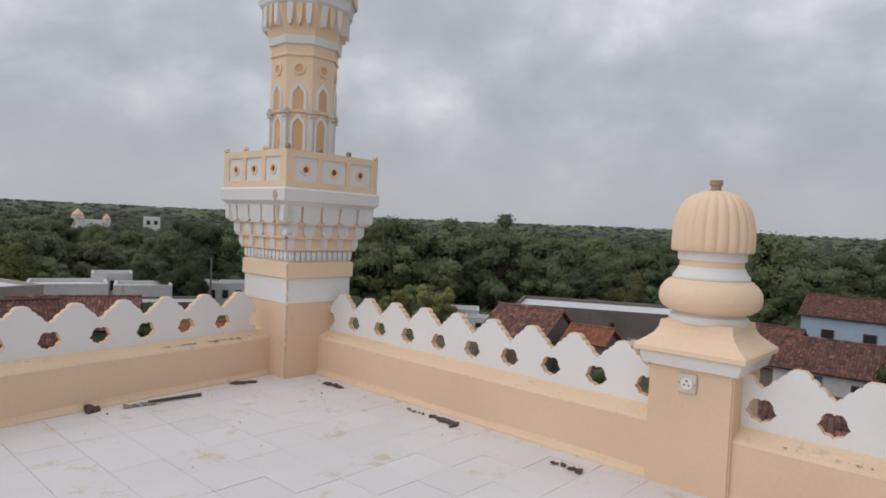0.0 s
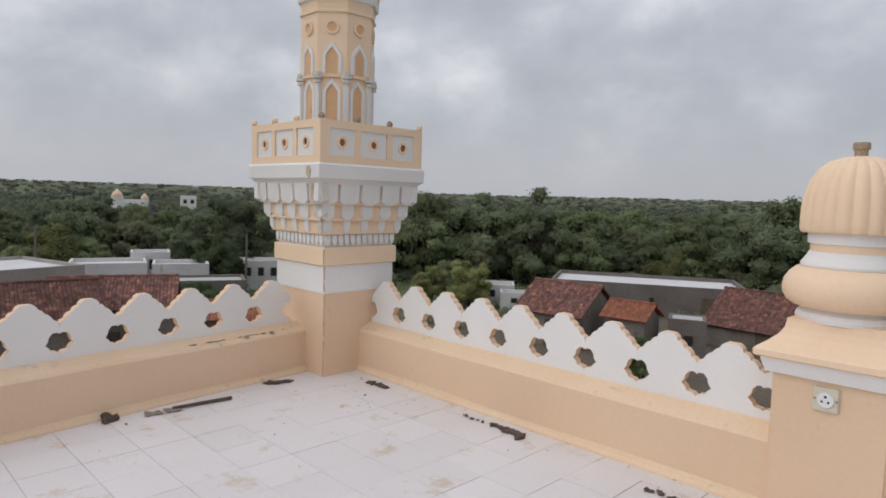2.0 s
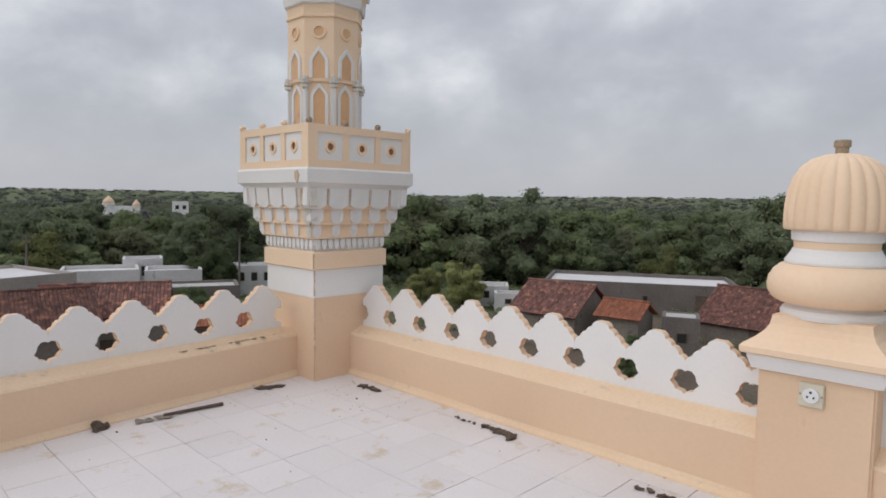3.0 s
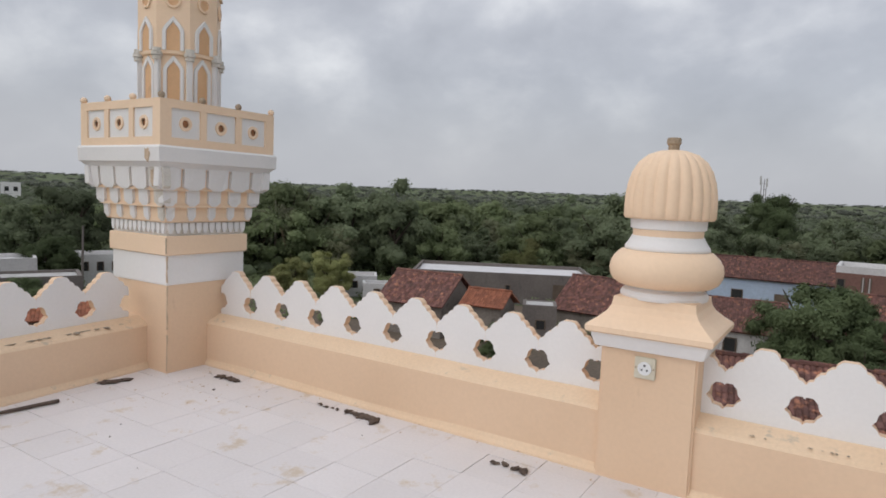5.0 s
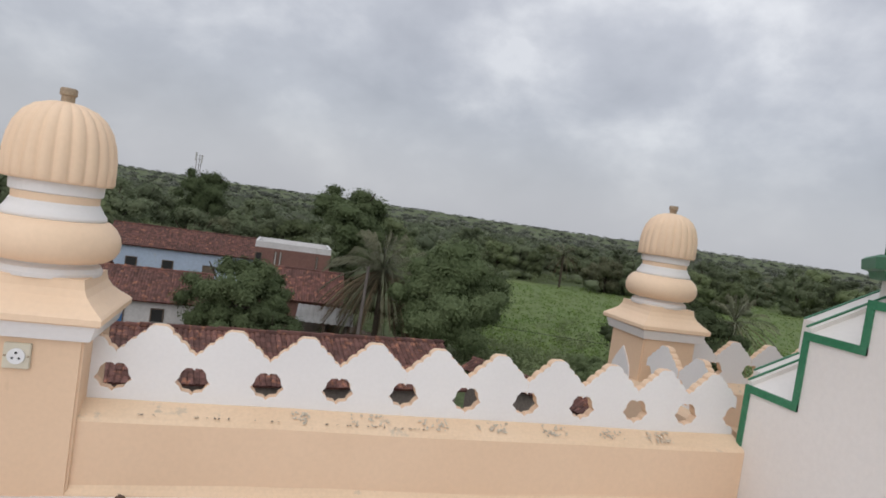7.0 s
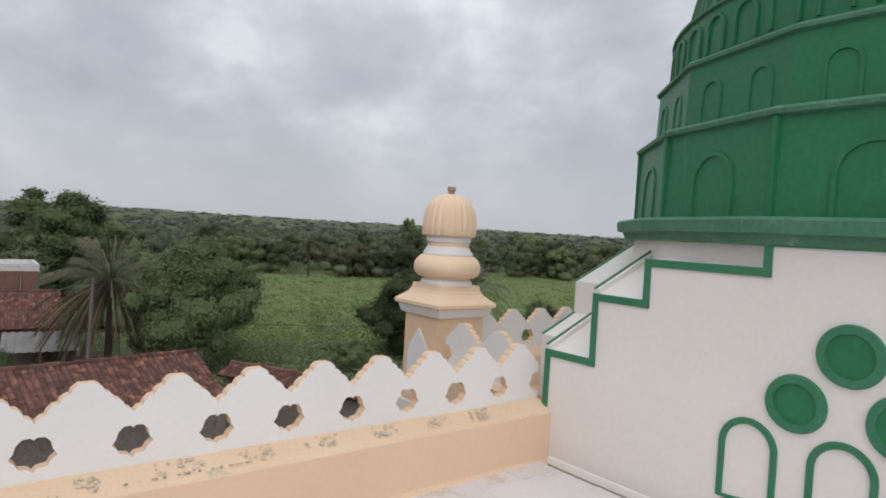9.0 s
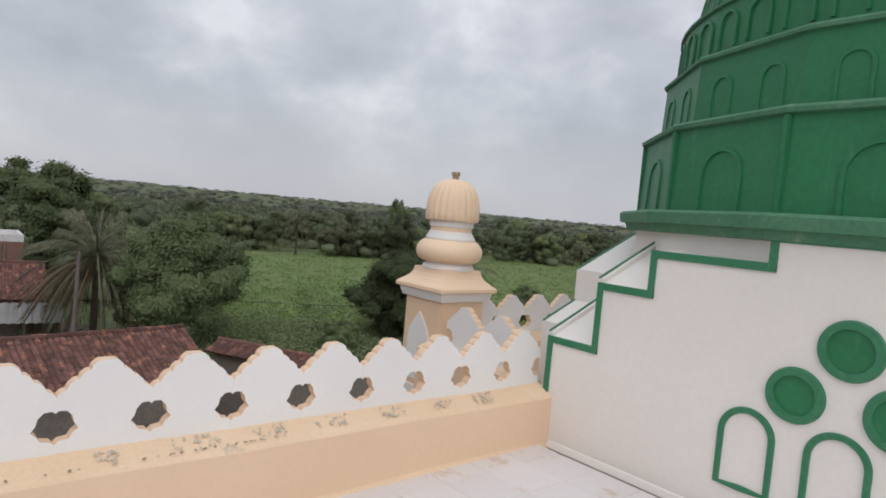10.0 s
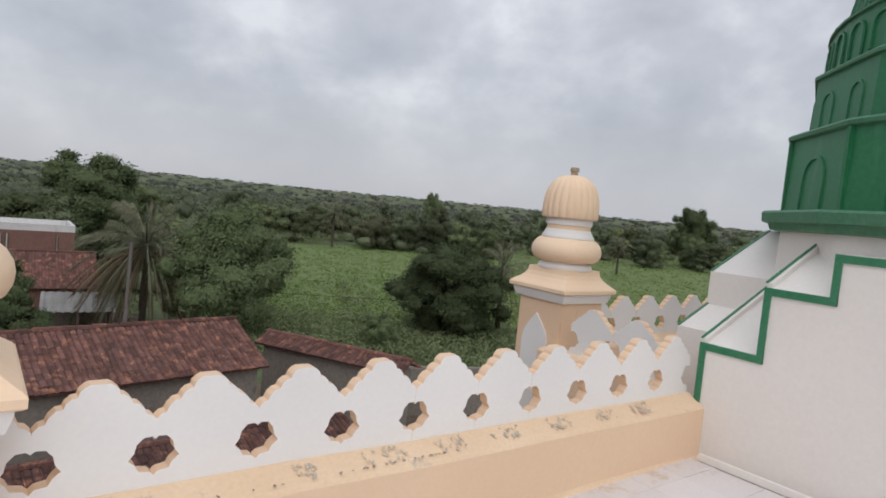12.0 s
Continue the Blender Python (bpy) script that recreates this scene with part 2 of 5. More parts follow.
# ---- roof slab and the building below ----
GROUND = -8.0
bm = bmesh.new()
plan_prism(bm, [(-0.95, -9.0), (12.0, -9.0), (12.0, 0.15), (-0.95, 0.15)], GROUND, -0.005)
roof = tagged(part("floor", bm, GROUT), "roof slab of a building with pale stained tiles", "floor", kind="structure")
bm = bmesh.new()
plan_prism(bm, [(7.0, 0.15), (12.0, 0.15), (12.0, 1.75), (7.0, 1.75)], GROUND, 0.0)
tagged(part("floor_projection", bm, WHITE_BLOCK), "projecting lower wing with a white roof behind the parapet", "floor", kind="structure")

# ---- parapets ----
STEP = 0.350


def merlon_mesh(step):
    half = step / 2
    hole = [(0.0, 0.436), (0.016, 0.452), (0.050, 0.458), (0.060, 0.478), (0.082, 0.498), (0.066, 0.520), (0.060, 0.548), (0.040, 0.570), (0.014, 0.572), (0.0, 0.562)]
    rim = [(half, 0.606), (half - 0.003, 0.632), (half - 0.018, 0.650), (half - 0.034, 0.655), (half - 0.042, 0.676), (half - 0.060, 0.697), (half - 0.078, 0.701),
           (half - 0.084, 0.718), (half - 0.100, 0.734), (half - 0.116, 0.738), (half - 0.120, 0.756), (half - 0.134, 0.771), (0.028, 0.779)]
    rim = [(x, 0.606 + (z - 0.606) * 0.90) for x, z in rim]
    right = [(half, 0.392)] + [(half - d, z) for d, z in hole] + rim
    outline = right + [(-x, z) for x, z in right[::-1]]
    bm = bmesh.new()
    prism(bm, outline, 0.0, 0.052, 0, 1)
    bmesh.ops.recalc_face_normals(bm, faces=bm.faces)
    me = bpy.data.meshes.new("merlon")
    bm.to_mesh(me)
    bm.free()
    me.materials.append(WHITE)
    me.materials.append(CREAM)
    return me


MERLON = merlon_mesh(STEP)


def parapet(name, label, m, x0, x1, centres, scale=1.0):
    wall = thing(name, label, "parapet", m, kind="structure")
    bm = bmesh.new()
    prof = [(-0.125, -0.05), (-0.125, 0.335), (-0.112, 0.352), (-0.01, 0.402), (0.11, 0.402), (0.16, 0.38), (0.16, -0.05)]
    n = max(2, int((x1 - x0) / 0.5))
    rows = [[bm.verts.new((x0 + (x1 - x0) * i / n, y + 0.004 * math.sin(i * 1.7 + y * 9), z + 0.003 * math.sin(i * 2.3))) for y, z in prof] for i in range(n + 1)]
    for a, b in zip(rows, rows[1:]):
        for j in range(len(prof)):
            k = (j + 1) % len(prof)
            f = bm.faces.new((a[j], a[k], b[k], b[j]))
            f.material_index = 1 if j in (1, 2, 3) else 0
    bm.faces.new(rows[0])
    bm.faces.new(rows[-1][::-1])
    part("low_wall", bm, (CREAM, LEDGE), wall, "cream painted low wall with a worn ledge")
    bm = bmesh.new()
    cove = [(-0.123, -0.02), (-0.155, -0.02), (-0.150, 0.012), (-0.135, 0.03), (-0.123, 0.055)]
    rows = [[bm.verts.new((x, y, z)) for y, z in cove] for x in (x0, x1)]
    for j in range(len(cove)):
        k = (j + 1) % len(cove)
        bm.faces.new((rows[0][j], rows[0][k], rows[1][k], rows[1][j]))
    part("cove", bm, LEDGE, wall, "rounded cream mortar fillet")
    rnd = random.Random(name)
    for c in centres:
        share("merlon", MERLON, wall, pose(c, rnd.uniform(-0.0025, 0.0025), 0, 0, rnd.uniform(-0.2, 0.2), 0) @ Matrix.Diagonal((scale * 1.008, 1, 1, 1)))
    return wall


north = parapet("wall_north", "cream low wall topped with white scalloped pierced merlons", pose(0, 0, 0), -0.45, 6.935,
                [-0.176 + 0.3515 * i for i in range(9)] + [2.974] + [3.291] + [3.6385 + 0.347 * i for i in range(9)] + [6.760])
west = parapet("wall_west", "cream low wall with white scalloped merlons and lichen", pose(-0.692, -0.915, 0, 0, 0, 96), -5.6, 0.50,
               [0.175 - STEP * i for i in range(17)])
side = parapet("wall_side", "short parapet with white scalloped merlons beside the dome base", pose(7.03, 0.0, 0, 0, 0, 90), 0.16, 1.25,
               [0.445, 0.83], 1.09)
far = parapet("wall_far", "white scalloped parapet of the projecting wing", pose(7.36, 1.38, 0), 0.0, 4.6, [0.35 + 0.375 * i for i in range(11)], 1.07)


# ---- pillars with ribbed domes ----
def finial_pillar(label, x, y, lift):
    t = thing("pillar", label, "pillar", pose(x, y, lift), "domed pillars of the parapet")
    bm = bmesh.new()
    loft(bm, [(0.240, -0.10), (0.240, 0.71)])
    bmesh.ops.bevel(bm, geom=[e for e in bm.edges if abs(e.verts[0].co.z - e.verts[1].co.z) > 0.3], offset=0.010, segments=2, affect="EDGES")
    part("shaft", bm, CREAM, t)
    bm = bmesh.new()
    loft(bm, [(0.252, 0.695), (0.266, 0.700), (0.284, 0.755), (0.284, 0.775)])
    part("moulding", bm, WHITE, t, "white square moulding")
    bm = bmesh.new()
    loft(bm, [(0.300, 0.772), (0.311, 0.780), (0.312, 0.806), (0.302, 0.818), (0.262, 0.848), (0.228, 0.880), (0.210, 0.912), (0.204, 0.945), (0.204, 0.955)])
    part("cap", bm, PALE_CREAM, t, "flared square cream cap")
    for nm, mt, prof in (
            ("ring", WHITE, [(0.205, 0.945), (0.219, 0.949), (0.223, 0.968), (0.214, 0.988), (0.196, 1.000), (0.190, 1.022)]),
            ("bulb", PALE_CREAM, [(0.19, 1.008), (0.235, 1.016), (0.266, 1.036), (0.283, 1.068), (0.287, 1.100), (0.281, 1.135), (0.262, 1.168), (0.232, 1.196), (0.19, 1.204)]),
            ("collar", WHITE, [(0.208, 1.196), (0.216, 1.204), (0.214, 1.220), (0.199, 1.240), (0.186, 1.264), (0.182, 1.274)]),
            ("neck", PALE_CREAM, [(0.177, 1.268), (0.179, 1.314), (0.176, 1.318)]),
            ("upper_ring", WHITE, [(0.178, 1.308), (0.190, 1.313), (0.192, 1.360), (0.182, 1.372)]),
            ("stub", STUB, [(0.024, 1.70), (0.028, 1.705), (0.028, 1.748), (0.036, 1.754), (0.036, 1.778), (0.032, 1.785)])):
        bm = bmesh.new()
        lathe(bm, prof, 40)
        part(nm, bm, mt, t, smooth=nm in ("bulb", "collar"))
    bm = bmesh.new()
    prof = [(0.150, 1.366), (0.222, 1.362), (0.231, 1.376), (0.231, 1.44), (0.229, 1.49), (0.220, 1.55), (0.201, 1.61), (0.170, 1.66), (0.126, 1.697), (0.07, 1.717), (0.03, 1.722)]
    lathe(bm, prof, 220, 22, 0.06)
    part("ribbed_dome", bm, PALE_CREAM, t, "ribbed cream dome", smooth=True)
    return t


pillar = finial_pillar("cream pillar with white mouldings and a ribbed dome", 3.125, 0.087, 0.0)
pillar_far = finial_pillar("cream domed pillar at the corner of the lower wing", 7.27, 1.42, 0.05)
bm = bmesh.new()
prism(bm, [(-0.14, 0.0), (0.14, 0.0), (0.14, 0.36), (0.12, 0.43), (0.07, 0.50), (0.0, 0.58), (-0.07, 0.50), (-0.12, 0.43), (-0.14, 0.36)], -0.012, 0.01)
panel = part("panel", bm, WHITE, pillar_far, "white pointed relief panel")
panel.matrix_basis = pose(-0.240, 0.02, 0, 0, 0, -90)

# socket on the pillar
socket = thing("power_socket", "yellowed square socket plate with white round socket", "socket", pose(3.118, -0.155, 0.616))
bm = bmesh.new()
box(bm, -0.052, 0.052, -0.014, 0.004, -0.055, 0.055, 0.004)
part("plate", bm, PLASTIC, socket)
bm = bmesh.new()
disc(bm, 0, 0, 0.034, -0.022, -0.012)
part("face", bm, WHITE_PLASTIC, socket, "white round socket face")
for dx, dz, r in ((0, 0.015, 0.006), (-0.013, -0.008, 0.005), (0.013, -0.008, 0.005)):
    bm = bmesh.new()
    disc(bm, dx, dz, r, -0.0235, -0.021, 12)
    part("pin_hole", bm, DARK, socket)
for dx in (-0.044, 0.044):
    bm = bmesh.new()
    disc(bm, dx, 0, 0.005, -0.0165, -0.013, 10)
    part("screw", bm, STUB, socket)

# ---- minaret ----
MX, MY = -0.712, -0.135
minaret = thing("minaret", "cream and white minaret with corbelled balcony at the roof corner", "minaret", pose(MX, MY, 0))
for nm, mt, levels in (
        ("base", CREAM, [(0.350, -0.05), (0.350, 0.680)]),
        ("lower_band", WHITE, [(0.355, 0.678), (0.357, 0.69), (0.357, 0.908)]),
        ("upper_band", PALE_CREAM, [(0.368, 0.905), (0.376, 0.912), (0.376, 1.045), (0.368, 1.052)]),
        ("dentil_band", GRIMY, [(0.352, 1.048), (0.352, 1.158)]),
        ("corbel_core", PALE_CREAM, [(0.385, 1.155), (0.392, 1.165), (0.396, 1.275), (0.420, 1.280), (0.426, 1.400), (0.452, 1.405), (0.462, 1.545), (0.48, 1.56)]),
        ("cornice", WHITE, [(0.490, 1.556), (0.505, 1.575), (0.522, 1.592), (0.535, 1.60), (0.540, 1.700), (0.530, 1.716)])):
    bm = bmesh.new()
    loft(bm, levels)
    part(nm, bm, mt, minaret)
for k in range(4):
    turn = pose(0, 0, 0, 0, 0, 90 * k)
    for i in range(12):
        x = -0.33 + 0.06 * i
        bm = bmesh.new()
        prism(bm, [(x - 0.022, 1.15), (x - 0.022, 1.105), (x - 0.008, 1.07), (x + 0.008, 1.07), (x + 0.022, 1.105), (x + 0.022, 1.15)], -0.374, -0.34)
        bm.transform(turn)
        part("dentil", bm, WHITE, minaret)
    for i in range(5):
        u = (i - 2) / 2
        for z0, z1, h0, h1, w in ((1.166, 1.282, 0.398, 0.404, 0.064), (1.276, 1.405, 0.430, 0.436, 0.112), (1.396, 1.562, 0.472, 0.482, 0.180)):
            x = u * (h0 - 0.030 - w * 0.12)
            bm = bmesh.new()
            a = [(x - w / 2 * s, -h, z) for s, h, z in ((0.42, h0, z0), (1, h0 + 0.012, z0 + 0.030), (1, h1 + 0.012, z1))]
            b = [(x + w / 2 * s, -h, z) for s, h, z in ((0.42, h0, z0), (1, h0 + 0.012, z0 + 0.030), (1, h1 + 0.012, z1))]
            loop = a + b[::-1]
            f = [bm.verts.new(v) for v in loop]
            g = [bm.verts.new((v[0], v[1] + 0.06, v[2])) for v in loop]
            bm.faces.new(f)
            bm.faces.new(g[::-1])
            for j in range(6):
                bm.faces.new((f[j], g[j], g[(j + 1) % 6], f[(j + 1) % 6]))
            bm.transform(turn)
            part("corbel", bm, WHITE if (i, k) != (4, 0) else GRIMY, minaret)
    for z, h in ((1.278, 0.430), (1.403, 0.462)):
        bm = bmesh.new()
        box(bm, -h, h, -h, -h + 0.03, z - 0.008, z + 0.008)
        bm.transform(turn)
        part("corbel_fillet", bm, PALE_CREAM, minaret)
    # balcony wall with three pierced white panels
    bm = bmesh.new()
    box(bm, -0.520, 0.490, -0.520, -0.490, 1.712, 1.775)
    box(bm, -0.520, 0.490, -0.520, -0.490, 1.985, 2.045)
    for x0, x1 in ((-0.520, -0.430), (-0.190, -0.135), (0.135, 0.190), (0.430, 0.490)):
        box(bm, x0, x1, -0.520, -0.490, 1.775, 1.985)
    bm.transform(turn)
    part("balcony_frame", bm, PALE_CREAM, minaret, "cream balcony wall")
    for xc in (-0.31, 0.0, 0.31):
        bm = bmesh.new()
        ring_in = [(xc + 0.032 * math.cos(math.pi * j / 8), 1.88 + 0.032 * math.sin(math.pi * j / 8)) for j in range(16)]
        ring_out = []
        for j in range(16):
            c, s = math.cos(math.pi * j / 8), math.sin(math.pi * j / 8)
            q = 1 / max(abs(c), abs(s))
            ring_out.append((xc + 0.132 * c * q, 1.88 + 0.108 * s * q))
        for yy in (-0.507, -0.49):
            vi, vo = [bm.verts.new((x, yy, z)) for x, z in ring_in], [bm.verts.new((x, yy, z)) for x, z in ring_out]
            for j in range(16):
                bm.faces.new((vi[j], vo[j], vo[(j + 1) % 16], vi[(j + 1) % 16]))
        bm.transform(turn)
        pn = part("balcony_panel", bm, WHITE, minaret, "white square pierced panel")
        bm = bmesh.new()
        pts = [(xc + 0.040 * math.cos(math.pi * j / 10), 1.88 + 0.040 * math.sin(math.pi * j / 10)) for j in range(20)]
        band(bm, pts, 0.026, 0.012, True, -0.505)
        bm.transform(turn)
        part("rosette", bm, PALE_CREAM, pn)
        # added disc behind the piercing, coloured as the shaded interior
        bm = bmesh.new()
        disc(bm, xc, 1.88, 0.036, -0.496, -0.488, 16)
        bm.transform(turn)
        part("hole", bm, HOLE_SHADE, pn, "dark disc with the hole's shade in its colour")
    for xc in (-0.50, -0.165, 0.165):
        bm = bmesh.new()
        bmesh.ops.create_uvsphere(bm, u_segments=12, v_segments=8, radius=0.026, matrix=Matrix.Translation((xc, -0.505, 2.066)))
        bm.transform(turn)
        part("knob", bm, STUB if k % 2 else PALE_CREAM, minaret, smooth=True)
bm = bmesh.new()
box(bm, -0.489, 0.489, -0.489, 0.489, 1.70, 1.745)
part("balcony_floor", bm, WHITE, minaret)


def octagon(bm, levels, n=8, turn=math.pi / 8):
    return lathe(bm, [(r / math.cos(math.pi / n), z) for r, z in levels], n, turn=turn)


for nm, mt, levels in (
        ("lower_shaft", PALE_CREAM, [(0.272, 1.745), (0.272, 2.43)]),
        ("shaft_ring", PALE_CREAM, [(0.285, 2.425), (0.294, 2.432), (0.296, 2.452), (0.290, 2.46)]),
        ("upper_shaft", PALE_CREAM, [(0.290, 2.455), (0.290, 2.945)]),
        ("ring", PALE_CREAM, [(0.296, 2.940), (0.304, 2.944), (0.304, 2.962), (0.296, 2.968)]),
        ("upper_frieze", PALE_CREAM, [(0.293, 2.965), (0.300, 3.045)]),
        ("white_ring", WHITE, [(0.305, 3.040), (0.320, 3.050), (0.328, 3.110), (0.320, 3.120)]),
        ("flare", PALE_CREAM, [(0.322, 3.115), (0.345, 3.24), (0.392, 3.39)]),
        ("upper_flare", WHITE, [(0.398, 3.385), (0.415, 3.41), (0.425, 3.48), (0.44, 3.52)]),
        ("upper_balcony", PALE_CREAM, [(0.455, 3.515), (0.460, 3.53), (0.460, 3.80), (0.44, 3.82)]),
        ("top_shaft", PALE_CREAM, [(0.22, 3.80), (0.21, 4.5)]),
        ("top_ring", WHITE, [(0.23, 4.49), (0.28, 4.52), (0.28, 4.58), (0.22, 4.60)]),
        ("top_dome", PALE_CREAM, [(0.23, 4.59), (0.26, 4.68), (0.25, 4.80), (0.18, 4.95), (0.08, 5.05), (0.03, 5.15)])):
    bm = bmesh.new()
    octagon(bm, levels)
    part(nm, bm, mt, minaret)
for k in range(8):
    turn = pose(0, 0, 0, 0, 0, 45 * k)
    for z, w, h, y in ((2.04, 0.122, 0.365, -0.272), (2.455, 0.128, 0.238, -0.292)):
        bm = bmesh.new()
        band(bm, [(px, z + pz) for px, pz in arch_path(w, h, True)], 0.032, 0.014, False, y)
        bm.transform(turn)
        arch = part("niche_arch", bm, WHITE, minaret, "white pointed arch moulding")
        bm = bmesh.new()
        prism(bm, [(px * 0.9, z + pz * 0.97) for px, pz in arch_path(w, h, True)], y - 0.003, y + 0.01)
        bm.transform(turn)
        part("niche", bm, OCHRE, arch, "ochre painted niche")
    bm = bmesh.new()
    band(bm, [(0.048 * math.cos(math.pi * j / 10), 2.825 + 0.048 * math.sin(math.pi * j / 10)) for j in range(20)], 0.02, 0.012, True, -0.292)
    bm.transform(turn)
    part("roundel", bm, PALE_CREAM, minaret)
    bm = bmesh.new()
    disc(bm, 0, 2.825, 0.040, -0.2935, -0.28, 20)
    bm.transform(turn)
    part("roundel_disc", bm, OCHRE, minaret)
    corner = pose(0, 0, 0, 0, 0, 45 * k + 22.5)
    bm = bmesh.new()
    box(bm, -0.021, 0.021, -0.318, -0.27, 1.76, 2.41, 0.006)
    bm.transform(corner)
    part("colonnette", bm, WHITE, minaret, "white corner colonnette")
    bm = bmesh.new()
    for z, r in ((2.395, 0.034), (2.425, 0.042), (2.455, 0.034)):
        bmesh.ops.create_cone(bm, cap_ends=True, segments=10, radius1=r, radius2=r, depth=0.026, matrix=Matrix.Translation((0, -0.308, z)))
    bm.transform(corner)
    part("capital", bm, GRIMY, minaret, "blackened capital")
    for i in range(3):
        bm = bmesh.new()
        x = -0.085 + 0.085 * i
        prism(bm, [(x - 0.028, 3.388), (x + 0.028, 3.388), (x + 0.022, 3.25), (x + 0.008, 3.20), (x - 0.008, 3.20), (x - 0.022, 3.25)], -0.40, -0.31)
        bm.transform(turn)
        part("flare_corbel", bm, WHITE if i % 2 == 0 else PALE_CREAM, minaret)

# dirt that has run down the corner of the tower, and the broken cornice corner
DIRT = surface("run_down_dirt", (0.60, 0.45, 0.32), (0.46, 0.36, 0.27), 0.9, 9.0, 0.9, 60, 0.15, 0.2)
rd = random.Random(4)
for z0, z1, hw in ((0.02, 0.30, 0.351), (0.34, 0.67, 0.351), (0.70, 0.90, 0.358), (0.92, 1.04, 0.377)):
    bm = bmesh.new()
    n = 7
    for s in (0, 1):
        left = [(0.0, z0 + (z1 - z0) * i / n) for i in range(n + 1)]
        right = [(rd.uniform(0.003, 0.013), z) for x, z in left]
        for i in range(n):
            quad = []
            for w, z in (left[i], right[i], right[i + 1], left[i + 1]):
                quad.append(bm.verts.new((hw + 0.0022 - w, -hw - 0.0022, z) if s else (hw + 0.0022, -hw - 0.0022 + w, z)))
            bm.faces.new(quad)
    part("dirt_streak", bm, DIRT, minaret, "brown dirt streak along the corner")
for y0, hw, z0, z1, wide in ((-0.50, 0.541, 1.60, 1.705, 0.05), (-0.47, 0.500, 1.43, 1.56, 0.035)):
    bm = bmesh.new()
    n = 12
    edge = [(0.5 * wide * (1 + 0.7 * noise.noise(Vector((i * 1.3, z0, 2)))), math.cos(2 * math.pi * i / n), math.sin(2 * math.pi * i / n)) for i in range(n)]
    prism(bm, [(0.40 + q * c, (z0 + z1) / 2 + (z1 - z0) * 0.5 * q / wide * 2 * d) for q, c, d in edge], -hw - 0.003, -hw + 0.05)
    part("broken_plaster", bm, DIRT, minaret, "broken dirty plaster at the cornice corner")

# ---- dome base: a white block with stepped chamfered corners ----
BX, BY, BH = 9.14, -1.80, 2.203
base = thing("stepped_block", "white stepped block with green trim carrying a green dome", "dome base", pose(0, 0, 0))


LEVELS = ((-0.05, 0.731, 0.458), (0.731, 1.127, 0.806), (1.127, 1.358, 1.146), (1.358, 1.505, 1.79))
RISE, REACH = 0.43, 1.25  # the tops slope up towards the dome


def strip(y0, y1, z, rise=RISE):
    """A slice of an arm of the block, its top rising inwards."""
    bm = bmesh.new()
    return prism(bm, [(-BH, -0.05), (-BH + REACH, -0.05), (-BH + REACH, z + rise * REACH), (-BH, z)], y0, y1)


for k in (0, 2):
    turn = pose(BX, BY, 0, 0, 0, -90 * k)
    for s in (1, -1):
        lo, hi = sorted((s * (BH - 0.458), s * BH))
        for a, b, z in ((0.458, 0.806, 0.731), (0.806, BH, 1.127)):
            bm = bmesh.new()
            top = z + RISE * min(b - a, 0.80)
            prism(bm, [(-BH + a, -0.05), (-BH + b, -0.05), (-BH + b, top), (-BH + a + min(b - a, 0.80), top), (-BH + a, z)], lo, hi)
            bm.transform(turn)
            arm = part("stepped_wall", bm, WHITE_BLOCK, base)
            bm = bmesh.new()
            u = min(b - a, 0.80)
            lo2, hi2 = sorted((s * (BH + 0.004), s * (BH - 0.014)))
            prism(bm, [(-BH + a, z), (-BH + a + u, z + RISE * u), (-BH + a + u, z + RISE * u + 0.008), (-BH + a, z + 0.008)], lo2, hi2)
            bm.transform(turn)
            part("edge_line", bm, GREEN_TRIM, arm, "thin green edge line")
    edges = [BH - i for z0, z1, i in LEVELS] + [0.0]
    for s in (1, -1):
        for i, (z0, z1, inset) in enumerate(LEVELS):
            lo, hi = sorted((s * edges[i], s * edges[i + 1]))
            bm = strip(lo, hi, z1, 0.05 if i == 2 else RISE)
            bm.transform(turn)
            part("stepped_wall", bm, WHITE_BLOCK, base)
            if i < 2:
                # raised curb with green lines on the outer edge of the slope
                lo, hi = sorted((s * edges[i], s * (edges[i] - 0.035)))
                bm = bmesh.new()
                prism(bm, [(-BH + 0.004, z1), (-BH + REACH, z1 + RISE * REACH), (-BH + REACH, z1 + RISE * REACH + 0.036), (-BH + 0.004, z1 + 0.030)], lo + 0.002, hi - 0.002)
                bm.transform(turn)
                curb = part("curb", bm, WHITE_BLOCK, base)
                if k == 0:
                    bm = bmesh.new()
                    lo2, hi2 = sorted((s * (edges[i] + 0.004), s * (edges[i] - 0.010)))
                    prism(bm, [(-BH, z1 + 0.030), (-BH + REACH, z1 + RISE * REACH + 0.030), (-BH + REACH, z1 + RISE * REACH + 0.039), (-BH, z1 + 0.039)], lo2, hi2)
                    bm.transform(turn)
                    part("edge_line", bm, GREEN_TRIM, curb, "thin green edge line")
bm = bmesh.new()
lathe(bm, [(2.15 / math.cos(math.pi / 16), 0.6), (2.15 / math.cos(math.pi / 16), 1.478)], 16, turn=math.pi / 16)
bm.transform(pose(BX, BY, 0))
part("drum_wall", bm, WHITE_BLOCK, base, "plain white drum under the rim")
